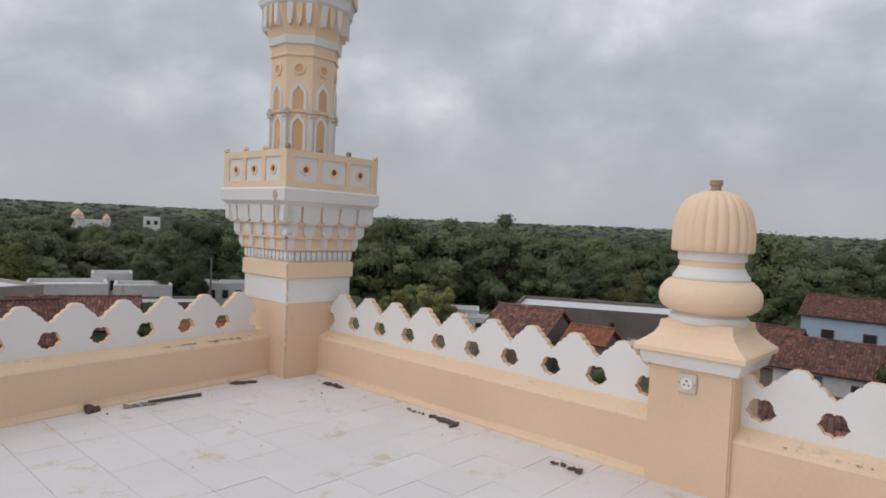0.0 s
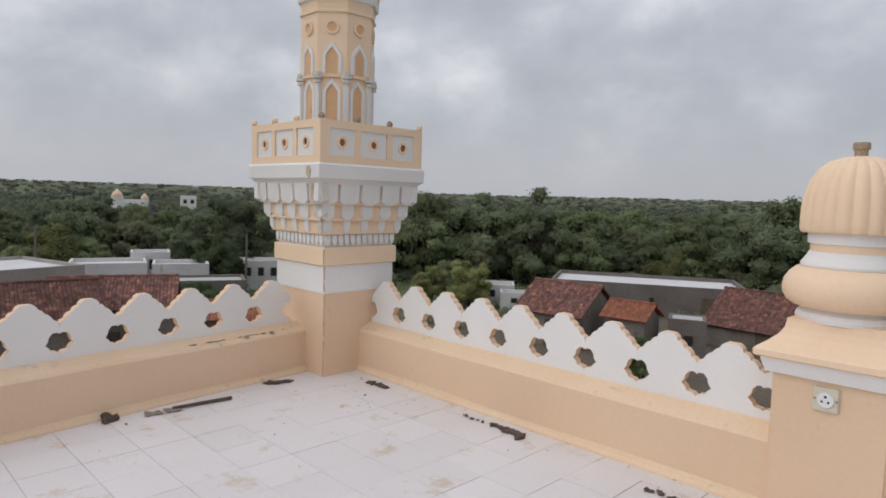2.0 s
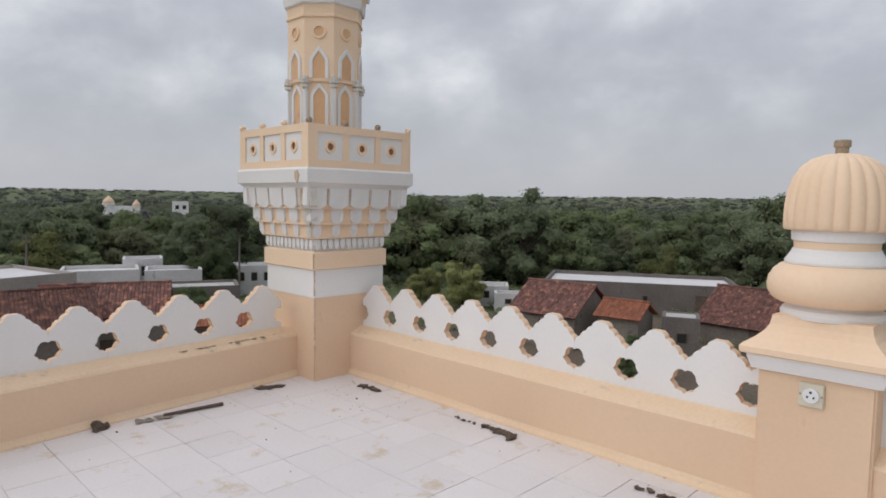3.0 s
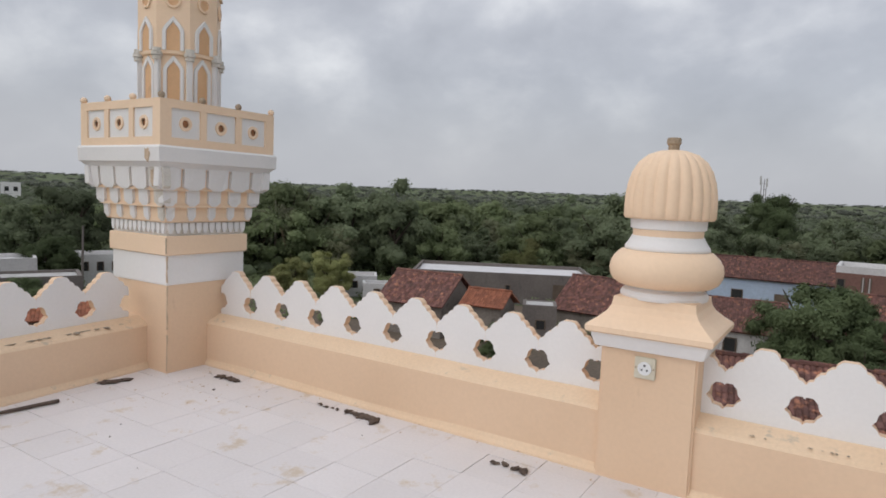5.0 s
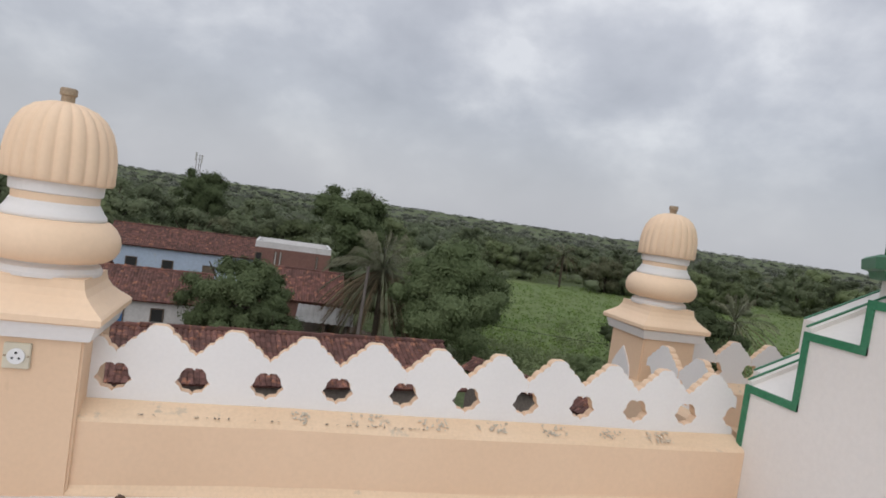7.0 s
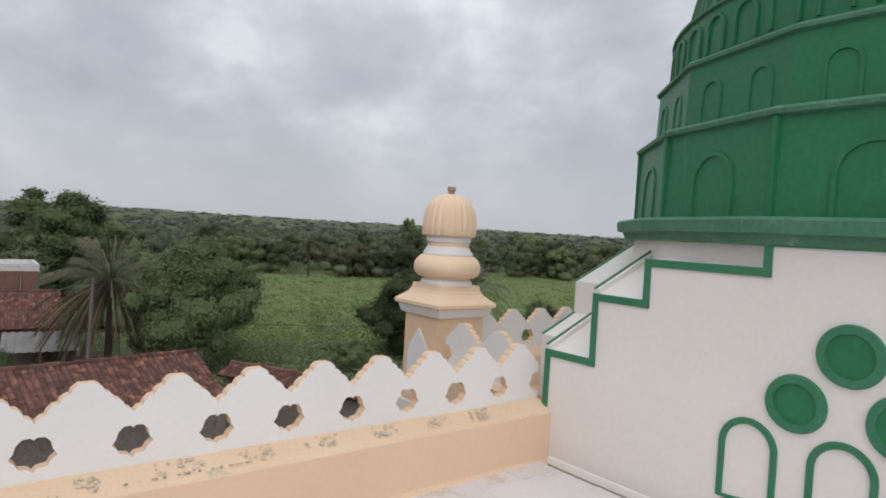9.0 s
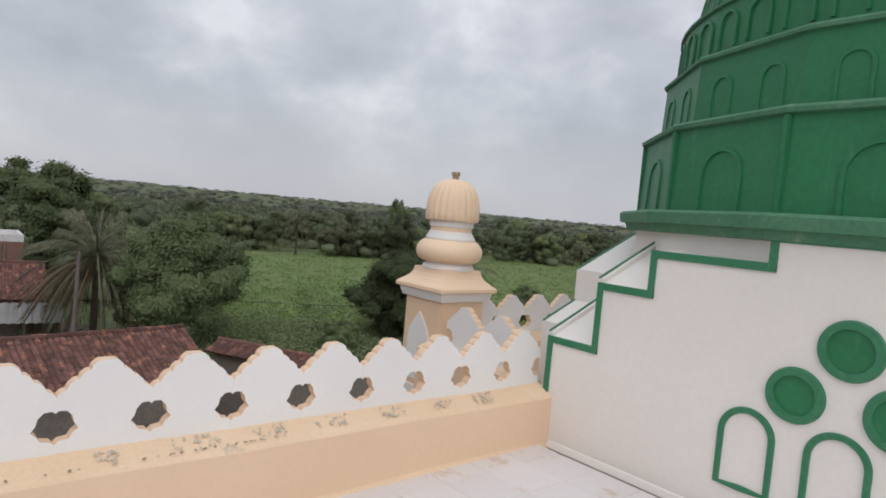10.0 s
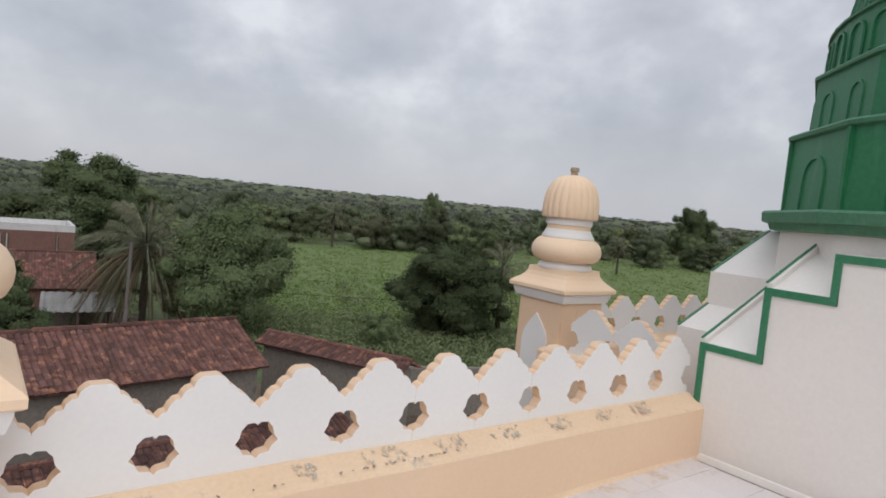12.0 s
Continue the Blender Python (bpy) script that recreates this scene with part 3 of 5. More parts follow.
# green trim along the steps of the wide west face
T = 0.038
for k in (0,):
    turn = pose(BX, BY, 0, 0, 0, -90 * k)
    for side_sign in (1, -1):
        steps = [(BH - i, z1) for z0, z1, i in LEVELS]
        prev = 0.33 if (k == 0 and side_sign == 1) else 0.0
        for i, (y, z) in enumerate(steps):
            bm = bmesh.new()
            lo, hi = sorted((side_sign * (y - T), side_sign * y))
            box(bm, -BH - 0.012, -BH + 0.01, lo, hi, prev, z + 0.006)
            bm.transform(turn)
            part("trim", bm, GREEN_TRIM, base, "green painted edge band")
            nxt = steps[i + 1][0] - T if i < 3 else 0.0
            bm = bmesh.new()
            lo, hi = sorted((side_sign * nxt, side_sign * (y - T)))
            box(bm, -BH - 0.011, -BH + 0.01, lo, hi, z - T, z + 0.005)
            bm.transform(turn)
            part("trim", bm, GREEN_TRIM, base, "green painted edge band")
            prev = z - T
bm = bmesh.new()
prism(bm, [(BX - BH - 0.024, 0.020), (BX - BH + 0.003, 0.020), (BX - BH + 0.003, 0.064), (BX - BH - 0.008, 0.056)], -3.9, -0.13)
part("base_fillet", bm, WHITE_BLOCK, base, "worn pale mortar fillet along the floor")
# roundels and arches in relief on the wide west face
face = pose(BX - BH, 0, 0, 0, 0, -90)  # local x runs along -y, -y stands out
for y, z, r in ((-1.781, 1.010, 0.139), (-1.572, 0.754, 0.134), (-1.995, 0.748, 0.142)):
    bm = bmesh.new()
    band(bm, [(-y + (r - 0.022) * math.cos(math.pi * j / 20), z + (r - 0.022) * math.sin(math.pi * j / 20)) for j in range(40)], 0.046, 0.020, True)
    bm.transform(face)
    ring_ob = part("roundel_ring", bm, GREEN_TRIM, base, "raised green ring")
    bm = bmesh.new()
    disc(bm, -y, z, r - 0.03, -0.006, 0.01, 36)
    bm.transform(face)
    part("roundel_disc", bm, GREEN, ring_ob, "dark green disc")
for y in (-1.369, -1.777, -2.187):
    bm = bmesh.new()
    pts = [(-y + px, 0.224 + pz) for px, pz in arch_path(0.250, 0.395)]
    band(bm, pts + [(-y, 0.224)], 0.034, 0.014, True)
    bm.transform(face)
    part("arch_band", bm, GREEN_TRIM, base, "green arch outline")

# ---- the green dome ----
dome = thing("dome", "dark green painted tiered dome with arched relief panels", "dome", pose(BX, BY, 0))
N = 16
for nm, mt, levels in (
        ("rim", GREEN_WORN, [(2.19, 1.470), (2.22, 1.476), (2.235, 1.520), (2.275, 1.528), (2.282, 1.590), (2.265, 1.606), (2.16, 1.612)]),
        ("drum_tier", GREEN, [(2.155, 1.60), (2.140, 2.10), (2.130, 2.115)]),
        ("ledge", GREEN_WORN, [(2.140, 2.098), (2.170, 2.105), (2.175, 2.128), (2.155, 2.145), (2.050, 2.150)]),
        ("drum_tier", GREEN, [(2.050, 2.14), (2.035, 2.53), (2.02, 2.55)]),
        ("ledge", GREEN_WORN, [(2.035, 2.525), (2.058, 2.532), (2.060, 2.550), (2.045, 2.565), (1.950, 2.57)])):
    bm = bmesh.new()
    octagon(bm, levels, N, math.pi / N)
    part(nm, bm, mt, dome)
for nm, mt, levels in (
        ("drum_tier", GREEN, [(2.005, 2.56), (1.995, 2.87), (1.97, 2.88)]),
        ("ledge", GREEN_WORN, [(1.995, 2.868), (2.015, 2.874), (2.015, 2.89), (1.99, 2.905), (1.87, 2.95)]),
        ("drum_tier", GREEN, [(1.915, 2.92), (1.845, 3.28), (1.81, 3.30)]),
        ("ledge", GREEN_WORN, [(1.84, 3.285), (1.86, 3.295), (1.855, 3.315), (1.77, 3.33)]),
        ("drum_tier", GREEN, [(1.720, 3.32), (1.550, 3.75), (1.25, 4.15), (0.85, 4.48), (0.42, 4.70), (0.15, 4.85), (0.10, 5.1)])):
    bm = bmesh.new()
    lathe(bm, levels, 64)
    part(nm, bm, mt, dome)


def arch_relief(width, height, thick, out):
    bm = bmesh.new()
    band(bm, arch_path(width, height), thick, out)
    bmesh.ops.recalc_face_normals(bm, faces=bm.faces)
    me = bpy.data.meshes.new("arch_relief")
    bm.to_mesh(me)
    bm.free()
    me.materials.append(GREEN)
    return me


A1, A2, A3, A4 = arch_relief(0.31, 0.345, 0.030, 0.016), arch_relief(0.155, 0.26, 0.024, 0.012), arch_relief(0.16, 0.22, 0.022, 0.014), arch_relief(0.17, 0.22, 0.02, 0.012)
for k in range(N):
    a = 360 / N * k
    share("arch_relief", A1, dome, pose(0, 0, 1.612, 0, 0, a) @ pose(0, -2.151, 0, -1.9, 0, 0))
    for dx in (-0.19, 0.19):
        share("arch_relief", A2, dome, pose(0, 0, 2.15, 0, 0, a) @ pose(dx, -2.047, 0, -2.2, 0, 0))
    for j in range(3):
        share("arch_relief", A3, dome, pose(0, 0, 2.60, 0, 0, a + 7.5 * (j - 1)) @ pose(0, -2.003, 0, -2.0, 0, 0))
        share("arch_relief", A4, dome, pose(0, 0, 2.97, 0, 0, a + 7.5 * (j - 1)) @ pose(0, -1.908, 0, -11, 0, 0))
    bm = bmesh.new()
    box(bm, -0.020, 0.020, -0.012, 0.02, 1.61, 2.10, 0.006)
    bm.transform(pose(0, 0, 0, 0, 0, a + 180 / N) @ pose(0, -2.155 / math.cos(math.pi / N) + 0.004, 0))
    part("corner_rib", bm, GREEN, dome)
for a, z, r in ((278, 2.62, 2.05), (284, 2.98, 1.935), (276.5, 3.03, 1.93), (262, 2.30, 2.075)):
    bm = bmesh.new()
    bmesh.ops.create_icosphere(bm, subdivisions=1, radius=0.018, matrix=pose(0, 0, 0, 0, 0, a) @ Matrix.Translation((0, r, z)) @ Matrix.Diagonal((1.4, 0.4, 0.8, 1)))
    part("paint_chip", bm, WHITE, dome, "pale chip in the paint")

# ---- the land ----
def place(az, d):
    """A spot in the plan, by azimuth from +y and distance from the roof."""
    a = radians(az)
    return 3.9 + d * math.sin(a), -3.2 + d * math.cos(a)


def land(x, y):
    """Height of the ground: flat round the village, rising gently to a far ridge."""
    r = math.hypot(x - 3.9, y + 3.2)
    z = GROUND
    if r > 260:
        u = min(1.0, (r - 260) / 1800)
        z += 25.0 * u * u * (3 - 2 * u) + 5.0 * u * noise.noise(Vector((x * 0.0022, y * 0.0022, 0.3)))
    return z


SOIL = surface("earth_and_grass", (0.075, 0.115, 0.042), (0.11, 0.115, 0.062), 0.95, 0.06, 0.8, 1.5, 0.25, 0.0, (0.16, 0.12, 0.085), 0.05, 0.60)
CROP = surface("young_crop", (0.115, 0.165, 0.055), (0.14, 0.18, 0.065), 0.9, 0.10, 0.9, 1.2, 0.15, 0.0, (0.165, 0.165, 0.075), 0.03, 0.60)
LEAVES = [surface("foliage_" + n, c, d, 0.75, 0.4, 0.9, 2.0, 0.12, 0.0, per_piece=0.10, island=True, spec=0.05, thin=0.45) for n, c, d in (
    ("deep", (0.148, 0.180, 0.106), (0.200, 0.230, 0.140)), ("mid", (0.160, 0.200, 0.100), (0.208, 0.240, 0.130)),
    ("olive", (0.172, 0.190, 0.112), (0.215, 0.215, 0.135)), ("fresh", (0.225, 0.250, 0.100), (0.270, 0.268, 0.125)), ("grey", (0.178, 0.190, 0.175), (0.230, 0.217, 0.215)))]
# leaves of the far woods: distance haze is put into their base colours
HAZED_LEAVES = [surface("hazed_leaf_" + n, c, d, 0.8, 0.02, 0.9, 0.3, 0.2, 0.0, per_piece=0.05, island=True, spec=0.05, thin=0.35) for n, c, d in (
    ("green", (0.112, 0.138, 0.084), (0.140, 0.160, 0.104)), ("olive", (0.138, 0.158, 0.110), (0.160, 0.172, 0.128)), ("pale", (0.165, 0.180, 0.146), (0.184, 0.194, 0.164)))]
CROP_LEAF = surface("crop_leaf", (0.10, 0.155, 0.045), (0.125, 0.165, 0.055), 0.8, 0.2, 0.8, 3.0, 0.15, 0.0, per_piece=0.15, island=True, spec=0.08)
PALM_LEAF = surface("palm_leaf", (0.120, 0.132, 0.075), (0.160, 0.155, 0.098), 0.6, 1.0, 0.9, 5.0, 0.2, 0.0, per_piece=0.3, island=True)
DEAD_LEAF = surface("dry_palm_leaf", (0.17, 0.125, 0.075), (0.12, 0.09, 0.055), 0.8, 1.0, 0.9, 5.0, 0.2, 0.0, per_piece=0.3, island=True)
BARK = surface("bark", (0.09, 0.07, 0.05), (0.055, 0.045, 0.035), 0.9, 6.0, 0.9, 20.0, 0.3, 0.4)
TERRACOTTA = surface("old_clay_tiles", (0.160, 0.074, 0.060), (0.100, 0.056, 0.049), 0.9, 0.9, 0.9, 14.0, 0.2, 0.2, (0.36, 0.16, 0.095), 3.2, 0.545, per_piece=0.35, island=True)
NEW_TILES = surface("red_clay_tiles", (0.28, 0.105, 0.058), (0.20, 0.08, 0.05), 0.85, 1.2, 0.9, 14.0, 0.2, 0.2, per_piece=0.25, island=True)
MUD = surface("grey_mud_plaster", (0.25, 0.22, 0.19), (0.18, 0.155, 0.135), 0.95, 0.7, 0.9, 9.0, 0.15, 0.2, (0.09, 0.08, 0.07), 1.1, 0.6)
CONCRETE = surface("weathered_concrete", (0.190, 0.166, 0.150), (0.135, 0.118, 0.108), 0.9, 0.6, 0.9, 8.0, 0.12, 0.2, (0.11, 0.10, 0.095), 0.9, 0.60, stain_stretch=(1, 1, 0.3))
LIME = surface("limewashed_village_wall", (0.62, 0.61, 0.60), (0.50, 0.49, 0.48), 0.85, 0.6, 0.9, 8.0, 0.08, 0.1, (0.28, 0.26, 0.24), 0.9, 0.62, stain_stretch=(1, 1, 0.3))
BLUE_WALL = surface("pale_blue_wall", (0.42, 0.50, 0.62), (0.36, 0.44, 0.56), 0.8, 0.6, 0.9, 8.0, 0.08, 0.1, (0.5, 0.5, 0.5), 0.9, 0.62)
BRICK_RED = surface("rust_brick_wall", (0.22, 0.12, 0.095), (0.17, 0.095, 0.08), 0.9, 1.0, 0.9, 10.0, 0.15, 0.2)
PLASTER = surface("bare_cement_plaster", (0.36, 0.33, 0.30), (0.29, 0.265, 0.24), 0.9, 0.5, 0.9, 8.0, 0.1, 0.2, (0.20, 0.18, 0.165), 0.8, 0.62, stain_stretch=(1, 1, 0.3))
TIN = surface("tin_sheet", (0.50, 0.50, 0.49), (0.38, 0.36, 0.34), 0.55, 0.8, 0.9, 12.0, 0.1, 0.1, (0.25, 0.17, 0.12), 1.4, 0.62)
WOOD = surface("weathered_wood", (0.16, 0.12, 0.09), (0.11, 0.085, 0.065), 0.85, 2.0, 0.9, 20.0, 0.2, 0.2)
BLUE_DOOR = surface("blue_door_paint", (0.05, 0.16, 0.34), (0.04, 0.12, 0.28), 0.6, 2.0)
ROOF_WHITE = surface("white_roof_slab", (0.66, 0.65, 0.66), (0.56, 0.55, 0.55), 0.8, 0.4, 0.9, 8.0, 0.06, 0.1, (0.4, 0.38, 0.36), 0.6, 0.62)

bm = bmesh.new()
radii = [0, 30, 60, 90, 130, 180, 260, 360, 500, 700, 950, 1250, 1600, 2050, 2600, 3600]
rings = []
for r in radii[1:]:
    rings.append([bm.verts.new((3.9 + r * math.cos(a), -3.2 + r * math.sin(a), land(3.9 + r * math.cos(a), -3.2 + r * math.sin(a)))) for a in (2 * math.pi * i / 96 for i in range(96))])
mid = bm.verts.new((3.9, -3.2, GROUND))
for i in range(96):
    bm.faces.new((mid, rings[0][i], rings[0][(i + 1) % 96]))
for a, b in zip(rings, rings[1:]):
    for i in range(96):
        bm.faces.new((a[i], b[i], b[(i + 1) % 96], a[(i + 1) % 96]))
tagged(part("ground", bm, SOIL, smooth=True), "green and brown earth round the village", "ground", kind="structure")
bm = bmesh.new()
edge = [(19, 50), (19.5, 85), (21, 118), (27, 124), (34, 140), (42, 190), (50, 255), (60, 270), (70, 200), (66, 90), (58, 55), (44, 46), (33, 44), (26, 44)]
bm.faces.new([bm.verts.new((*place(a, d), GROUND + 0.05)) for a, d in edge][::-1])
tagged(part("field", bm, CROP), "flat green crop field beyond the village", "field", kind="structure")

bm = bmesh.new()
yard_edge = [(-110, 12), (-110, 60), (-90, 62), (-70, 60), (-55, 58), (-40, 54), (-22, 56), (-8, 58), (4, 56), (11, 48), (14, 36), (24, 30), (40, 30), (60, 26), (70, 12)]
bm.faces.new([bm.verts.new((*place(a, d), GROUND + 0.03)) for a, d in yard_edge][::-1])
EARTH = surface("trodden_earth", (0.15, 0.115, 0.085), (0.105, 0.085, 0.065), 0.95, 0.25, 0.9, 4.0, 0.2, 0.1, (0.06, 0.075, 0.035), 0.22, 0.58)
tagged(part("yard", bm, EARTH), "trodden brown earth between the village houses", "yard", kind="structure")


# ---- leaves ----
def ball(level):
    """Corners and triangles of a round core."""
    bm = bmesh.new()
    bmesh.ops.create_icosphere(bm, subdivisions=level, radius=1.0)
    bm.verts.index_update()
    v, f = np.array([tuple(p.co) for p in bm.verts]), np.array([[p.index for p in q.verts] for q in bm.faces])
    bm.free()
    return v, f


BALLS = {k: ball(k) for k in (1, 2, 3)}


def quads(name, centres, sizes, rnd, material, outward, cores=None, level=2):
    """Many small leaf quads in one mesh, turned roughly outward, over ragged inner masses of leaves (centre, radii)."""
    n = len(centres)
    o = outward / (np.linalg.norm(outward, axis=1)[:, None] + 1e-6) + rnd.normal(size=(n, 3)) * 0.30 + np.array((0, 0, 0.22))
    d = np.cross(o, rnd.normal(size=(n, 3)))
    d /= np.linalg.norm(d, axis=1)[:, None]
    e = np.cross(d, o)
    e /= np.linalg.norm(e, axis=1)[:, None]
    s = sizes[:, None]
    v = np.stack([centres - d * s * 0.5, centres + e * s * 0.32, centres + d * s * 0.5, centres - e * s * 0.32], axis=1).reshape(-1, 3)
    loops, starts = np.arange(4 * n), np.arange(0, 4 * n, 4)
    if cores is not None:
        bv, bf = BALLS[level]
        c, r = cores
        k = len(c)
        lump = 1 + rnd.uniform(-0.20, 0.20, (k, len(bv), 1)) + 0.12 * np.sin(bv[None, :, :1] * 5 + rnd.uniform(0, 6, (k, 1, 1))) * np.sin(bv[None, :, 2:] * 6)
        cv = (c[:, None, :] + bv[None] * (lump + rnd.uniform(-0.12, 0.12, (k, len(bv), 1))) * r[:, None, :]).reshape(-1, 3)
        cf = (bf[None] + (4 * n + np.arange(k) * len(bv))[:, None, None]).ravel()
        v, starts, loops = np.concatenate([v, cv]), np.concatenate([starts, 4 * n + np.arange(0, len(cf), 3)]), np.concatenate([loops, cf])
    me = bpy.data.meshes.new(name)
    me.vertices.add(len(v))
    me.vertices.foreach_set("co", v.astype(np.float32).ravel())
    me.loops.add(len(loops))
    me.loops.foreach_set("vertex_index", loops.astype(np.int32))
    me.polygons.add(len(starts))
    me.polygons.foreach_set("loop_start", starts.astype(np.int32))
    me.update(calc_edges=True)
    me.materials.append(material)
    return me


def crown_points(rnd, clusters, per, r, h, base, spread):
    """Leaf centres in uneven clumps over a lumpy crown of radius r, from height base up to h, and the heart of each clump."""
    out, way, hearts, radii = [], [], [], []
    for i in range(clusters):
        a, u = rnd.uniform(0, 2 * math.pi), rnd.uniform(-0.8, 0.92)
        q = math.sqrt(max(0.0, 1 - u * u)) * rnd.uniform(0.45, 1.0) * (1 + 0.25 * math.sin(3 * a + i % 3))
        c = np.array((r * q * math.cos(a), r * q * math.sin(a), base + (h - base) * (0.42 + 0.52 * u * rnd.uniform(0.62, 1.0))))
        size = spread * 1.42 * rnd.uniform(0.5, 1.15)
        off = rnd.normal(size=(per, 3))
        off /= np.linalg.norm(off, axis=1)[:, None] + 1e-6
        off *= (rnd.uniform(0.30, 1.0, per) ** 0.6 * rnd.uniform(0.9, 1.4, per))[:, None]
        out.append(c + off * size * np.array((1, 1, 0.8)))
        mid = c - np.array((0, 0, base + 0.45 * (h - base)))
        way.append(off + 0.9 * mid / (np.linalg.norm(mid) + 1e-6))
        hearts.append(c)
        radii.append(size * np.array((0.70, 0.70, 0.52)) * rnd.uniform(0.8, 1.15, 3))
    return np.concatenate(out), np.concatenate(way), np.array(hearts), np.array(radii)


def trunk_mesh(rnd, r, h, base):
    bm = bmesh.new()

    def limb(p, q, r0, r1):
        d = (Vector(q) - Vector(p))
        m = Matrix.Translation((Vector(p) + Vector(q)) / 2) @ d.to_track_quat("Z", "Y").to_matrix().to_4x4()
        bmesh.ops.create_cone(bm, cap_ends=False, segments=7, radius1=r0, radius2=r1, depth=d.length, matrix=m)

    top = (rnd.uniform(-0.2, 0.2), rnd.uniform(-0.2, 0.2), base + 0.35 * (h - base))
    limb((0, 0, -0.2), top, 0.035 * h, 0.022 * h)
    for i in range(6):
        a = i * 1.05 + rnd.uniform(-0.3, 0.3)
        limb(top if i % 2 else (top[0] * 0.7, top[1] * 0.7, top[2] * 0.75), (0.65 * r * math.cos(a), 0.65 * r * math.sin(a), base + (h - base) * rnd.uniform(0.45, 0.85)), 0.017 * h, 0.005 * h)
    me = bpy.data.meshes.new("trunk")
    bm.to_mesh(me)
    bm.free()
    me.materials.append(BARK)
    return me


def tree_kind(seed, r, h, clusters, per, leaf, material, base=None, spread=0.45, level=2):
    rnd = np.random.default_rng(seed)
    base = 0.22 * h if base is None else base
    pts, way, hearts, radii = crown_points(rnd, clusters, per, r, h, base, spread)
    return trunk_mesh(rnd, r, h, base), quads("crown", pts, rnd.uniform(0.7, 1.3, len(pts)) * leaf, rnd, material, way, (hearts, radii), level)


def plant(kind, label, x, y, z, size=1.0, turn=0.0, group="", tall=1.0):
    t = thing("tree", label, "tree", pose(x, y, z, 0, 0, turn) @ Matrix.Diagonal((size, size, size * tall, 1)), group)
    share("trunk", kind[0], t, Matrix())
    share("crown", kind[1], t, Matrix())
    return t


DENSE = surface("dense_dark_foliage", (0.104, 0.138, 0.066), (0.140, 0.174, 0.088), 0.75, 0.4, 0.9, 2.0, 0.12, 0.0, per_piece=0.12, island=True, spec=0.08, thin=0.3)
big_round = tree_kind(1, 3.6, 8.2, 95, 620, 0.17, DENSE, 0.6, 0.66, 3)
big_dark = tree_kind(2, 3.4, 7.4, 85, 560, 0.16, DENSE, 0.4, 0.64, 3)
tall_broad = tree_kind(3, 4.3, 11.8, 95, 330, 0.26, DENSE, 1.2, 0.86, 3)
sparse = tree_kind(4, 3.0, 6.4, 62, 480, 0.16, DENSE, 0.6, 0.52, 3)
yellowish = tree_kind(5, 2.6, 6.2, 60, 300, 0.18, LEAVES[3], 0.3, 0.54, 3)
plant(big_round, "large round dark green tree at the field's edge", *place(17.2, 42.5), GROUND, 1.04, 20)
plant(big_dark, "dense dark acacia-like tree standing in the field", *place(36.8, 46.5), GROUND, 1.18, 70, tall=0.84)
plant(tall_broad, "tall broad dark tree behind the village houses", *place(7.2, 80), GROUND, 1.28, 10, tall=0.86)
plant(tall_broad, "narrow tall tree beside the antenna mast", *place(-5.2, 92), GROUND, 0.85, 50, tall=1.25)
plant(sparse, "uneven leafy tree between the tiled houses", *place(-1.2, 37.5), GROUND, 0.98, 40)
plant(sparse, "small leafy tree beside a tin shed", *place(1.9, 35.0), GROUND, 0.60, 140)
plant(yellowish, "yellow-green bushy tree above the houses", *place(-42.6, 55), GROUND, 0.72, 0, tall=1.05)
plant(yellowish, "yellow-green bushy tree above the houses", *place(-46.0, 58), GROUND, 0.6, 90)
plant(big_dark, "low dark green tree among the houses", *place(-66.5, 46), GROUND, 0.50, 30)
plant(big_dark, "low dark green tree among the houses", *place(-55.5, 52), GROUND, 0.50, 60)
plant(sparse, "small tree behind the white wall", *place(-64.6, 62), GROUND, 0.85, 60)
plant(sparse, "low green bush in front of a red roof", *place(-27.0, 35.0), GROUND, 0.42, 80)
plant(big_dark, "dark tree at the end of the field", *place(47.5, 62), GROUND, 0.50, 120)
plant(big_dark, "low dark shrub below the field", *place(30.5, 40), GROUND, 0.36, 10)
plant(tall_broad, "tall lone tree rising above a far grove", *place(58.0, 175), GROUND, 1.15, 33, tall=1.25)
plant(tall_broad, "tall tree rising above the far woods", *place(35.4, 150), GROUND, 0.56, 80, tall=2.1)

MID = [tree_kind(10 + i, r, h, 48, 190, 0.29, LEAVES[k], b, 0.72, 2) for i, (r, h, k, b) in enumerate((
    (3.4, 8.6, 0, 0.3), (3.0, 7.6, 1, 0.2), (3.8, 9.0, 0, 0.5), (2.8, 6.6, 2, 0.1), (3.3, 8.0, 1, 0.2), (2.6, 9.2, 0, 0.5), (2.6, 5.6, 3, 0.0), (3.0, 6.8, 4, 0.1)))]
rnd = random.Random(11)
feet = []
WEIGHTS = (5, 5, 5, 3, 5, 3, 1.2, 0.8)


def belt(count, az0, az1, near, far, low, high):
    for i in range(count):
        az = az0 + (az1 - az0) * (i + rnd.uniform(-0.4, 0.4) + 0.5) / count
        d = near + (far - near) * rnd.random() ** 1.5
        k = rnd.choices(MID, WEIGHTS)[0]
        x, y = place(az, d)
        feet.append((x, y))
        plant(k, "dark green leafy tree of the woods behind the village", x, y, land(x, y), rnd.uniform(low * 0.82, high), rnd.uniform(0, 360), "woods behind the village", rnd.uniform(0.85, 1.1))


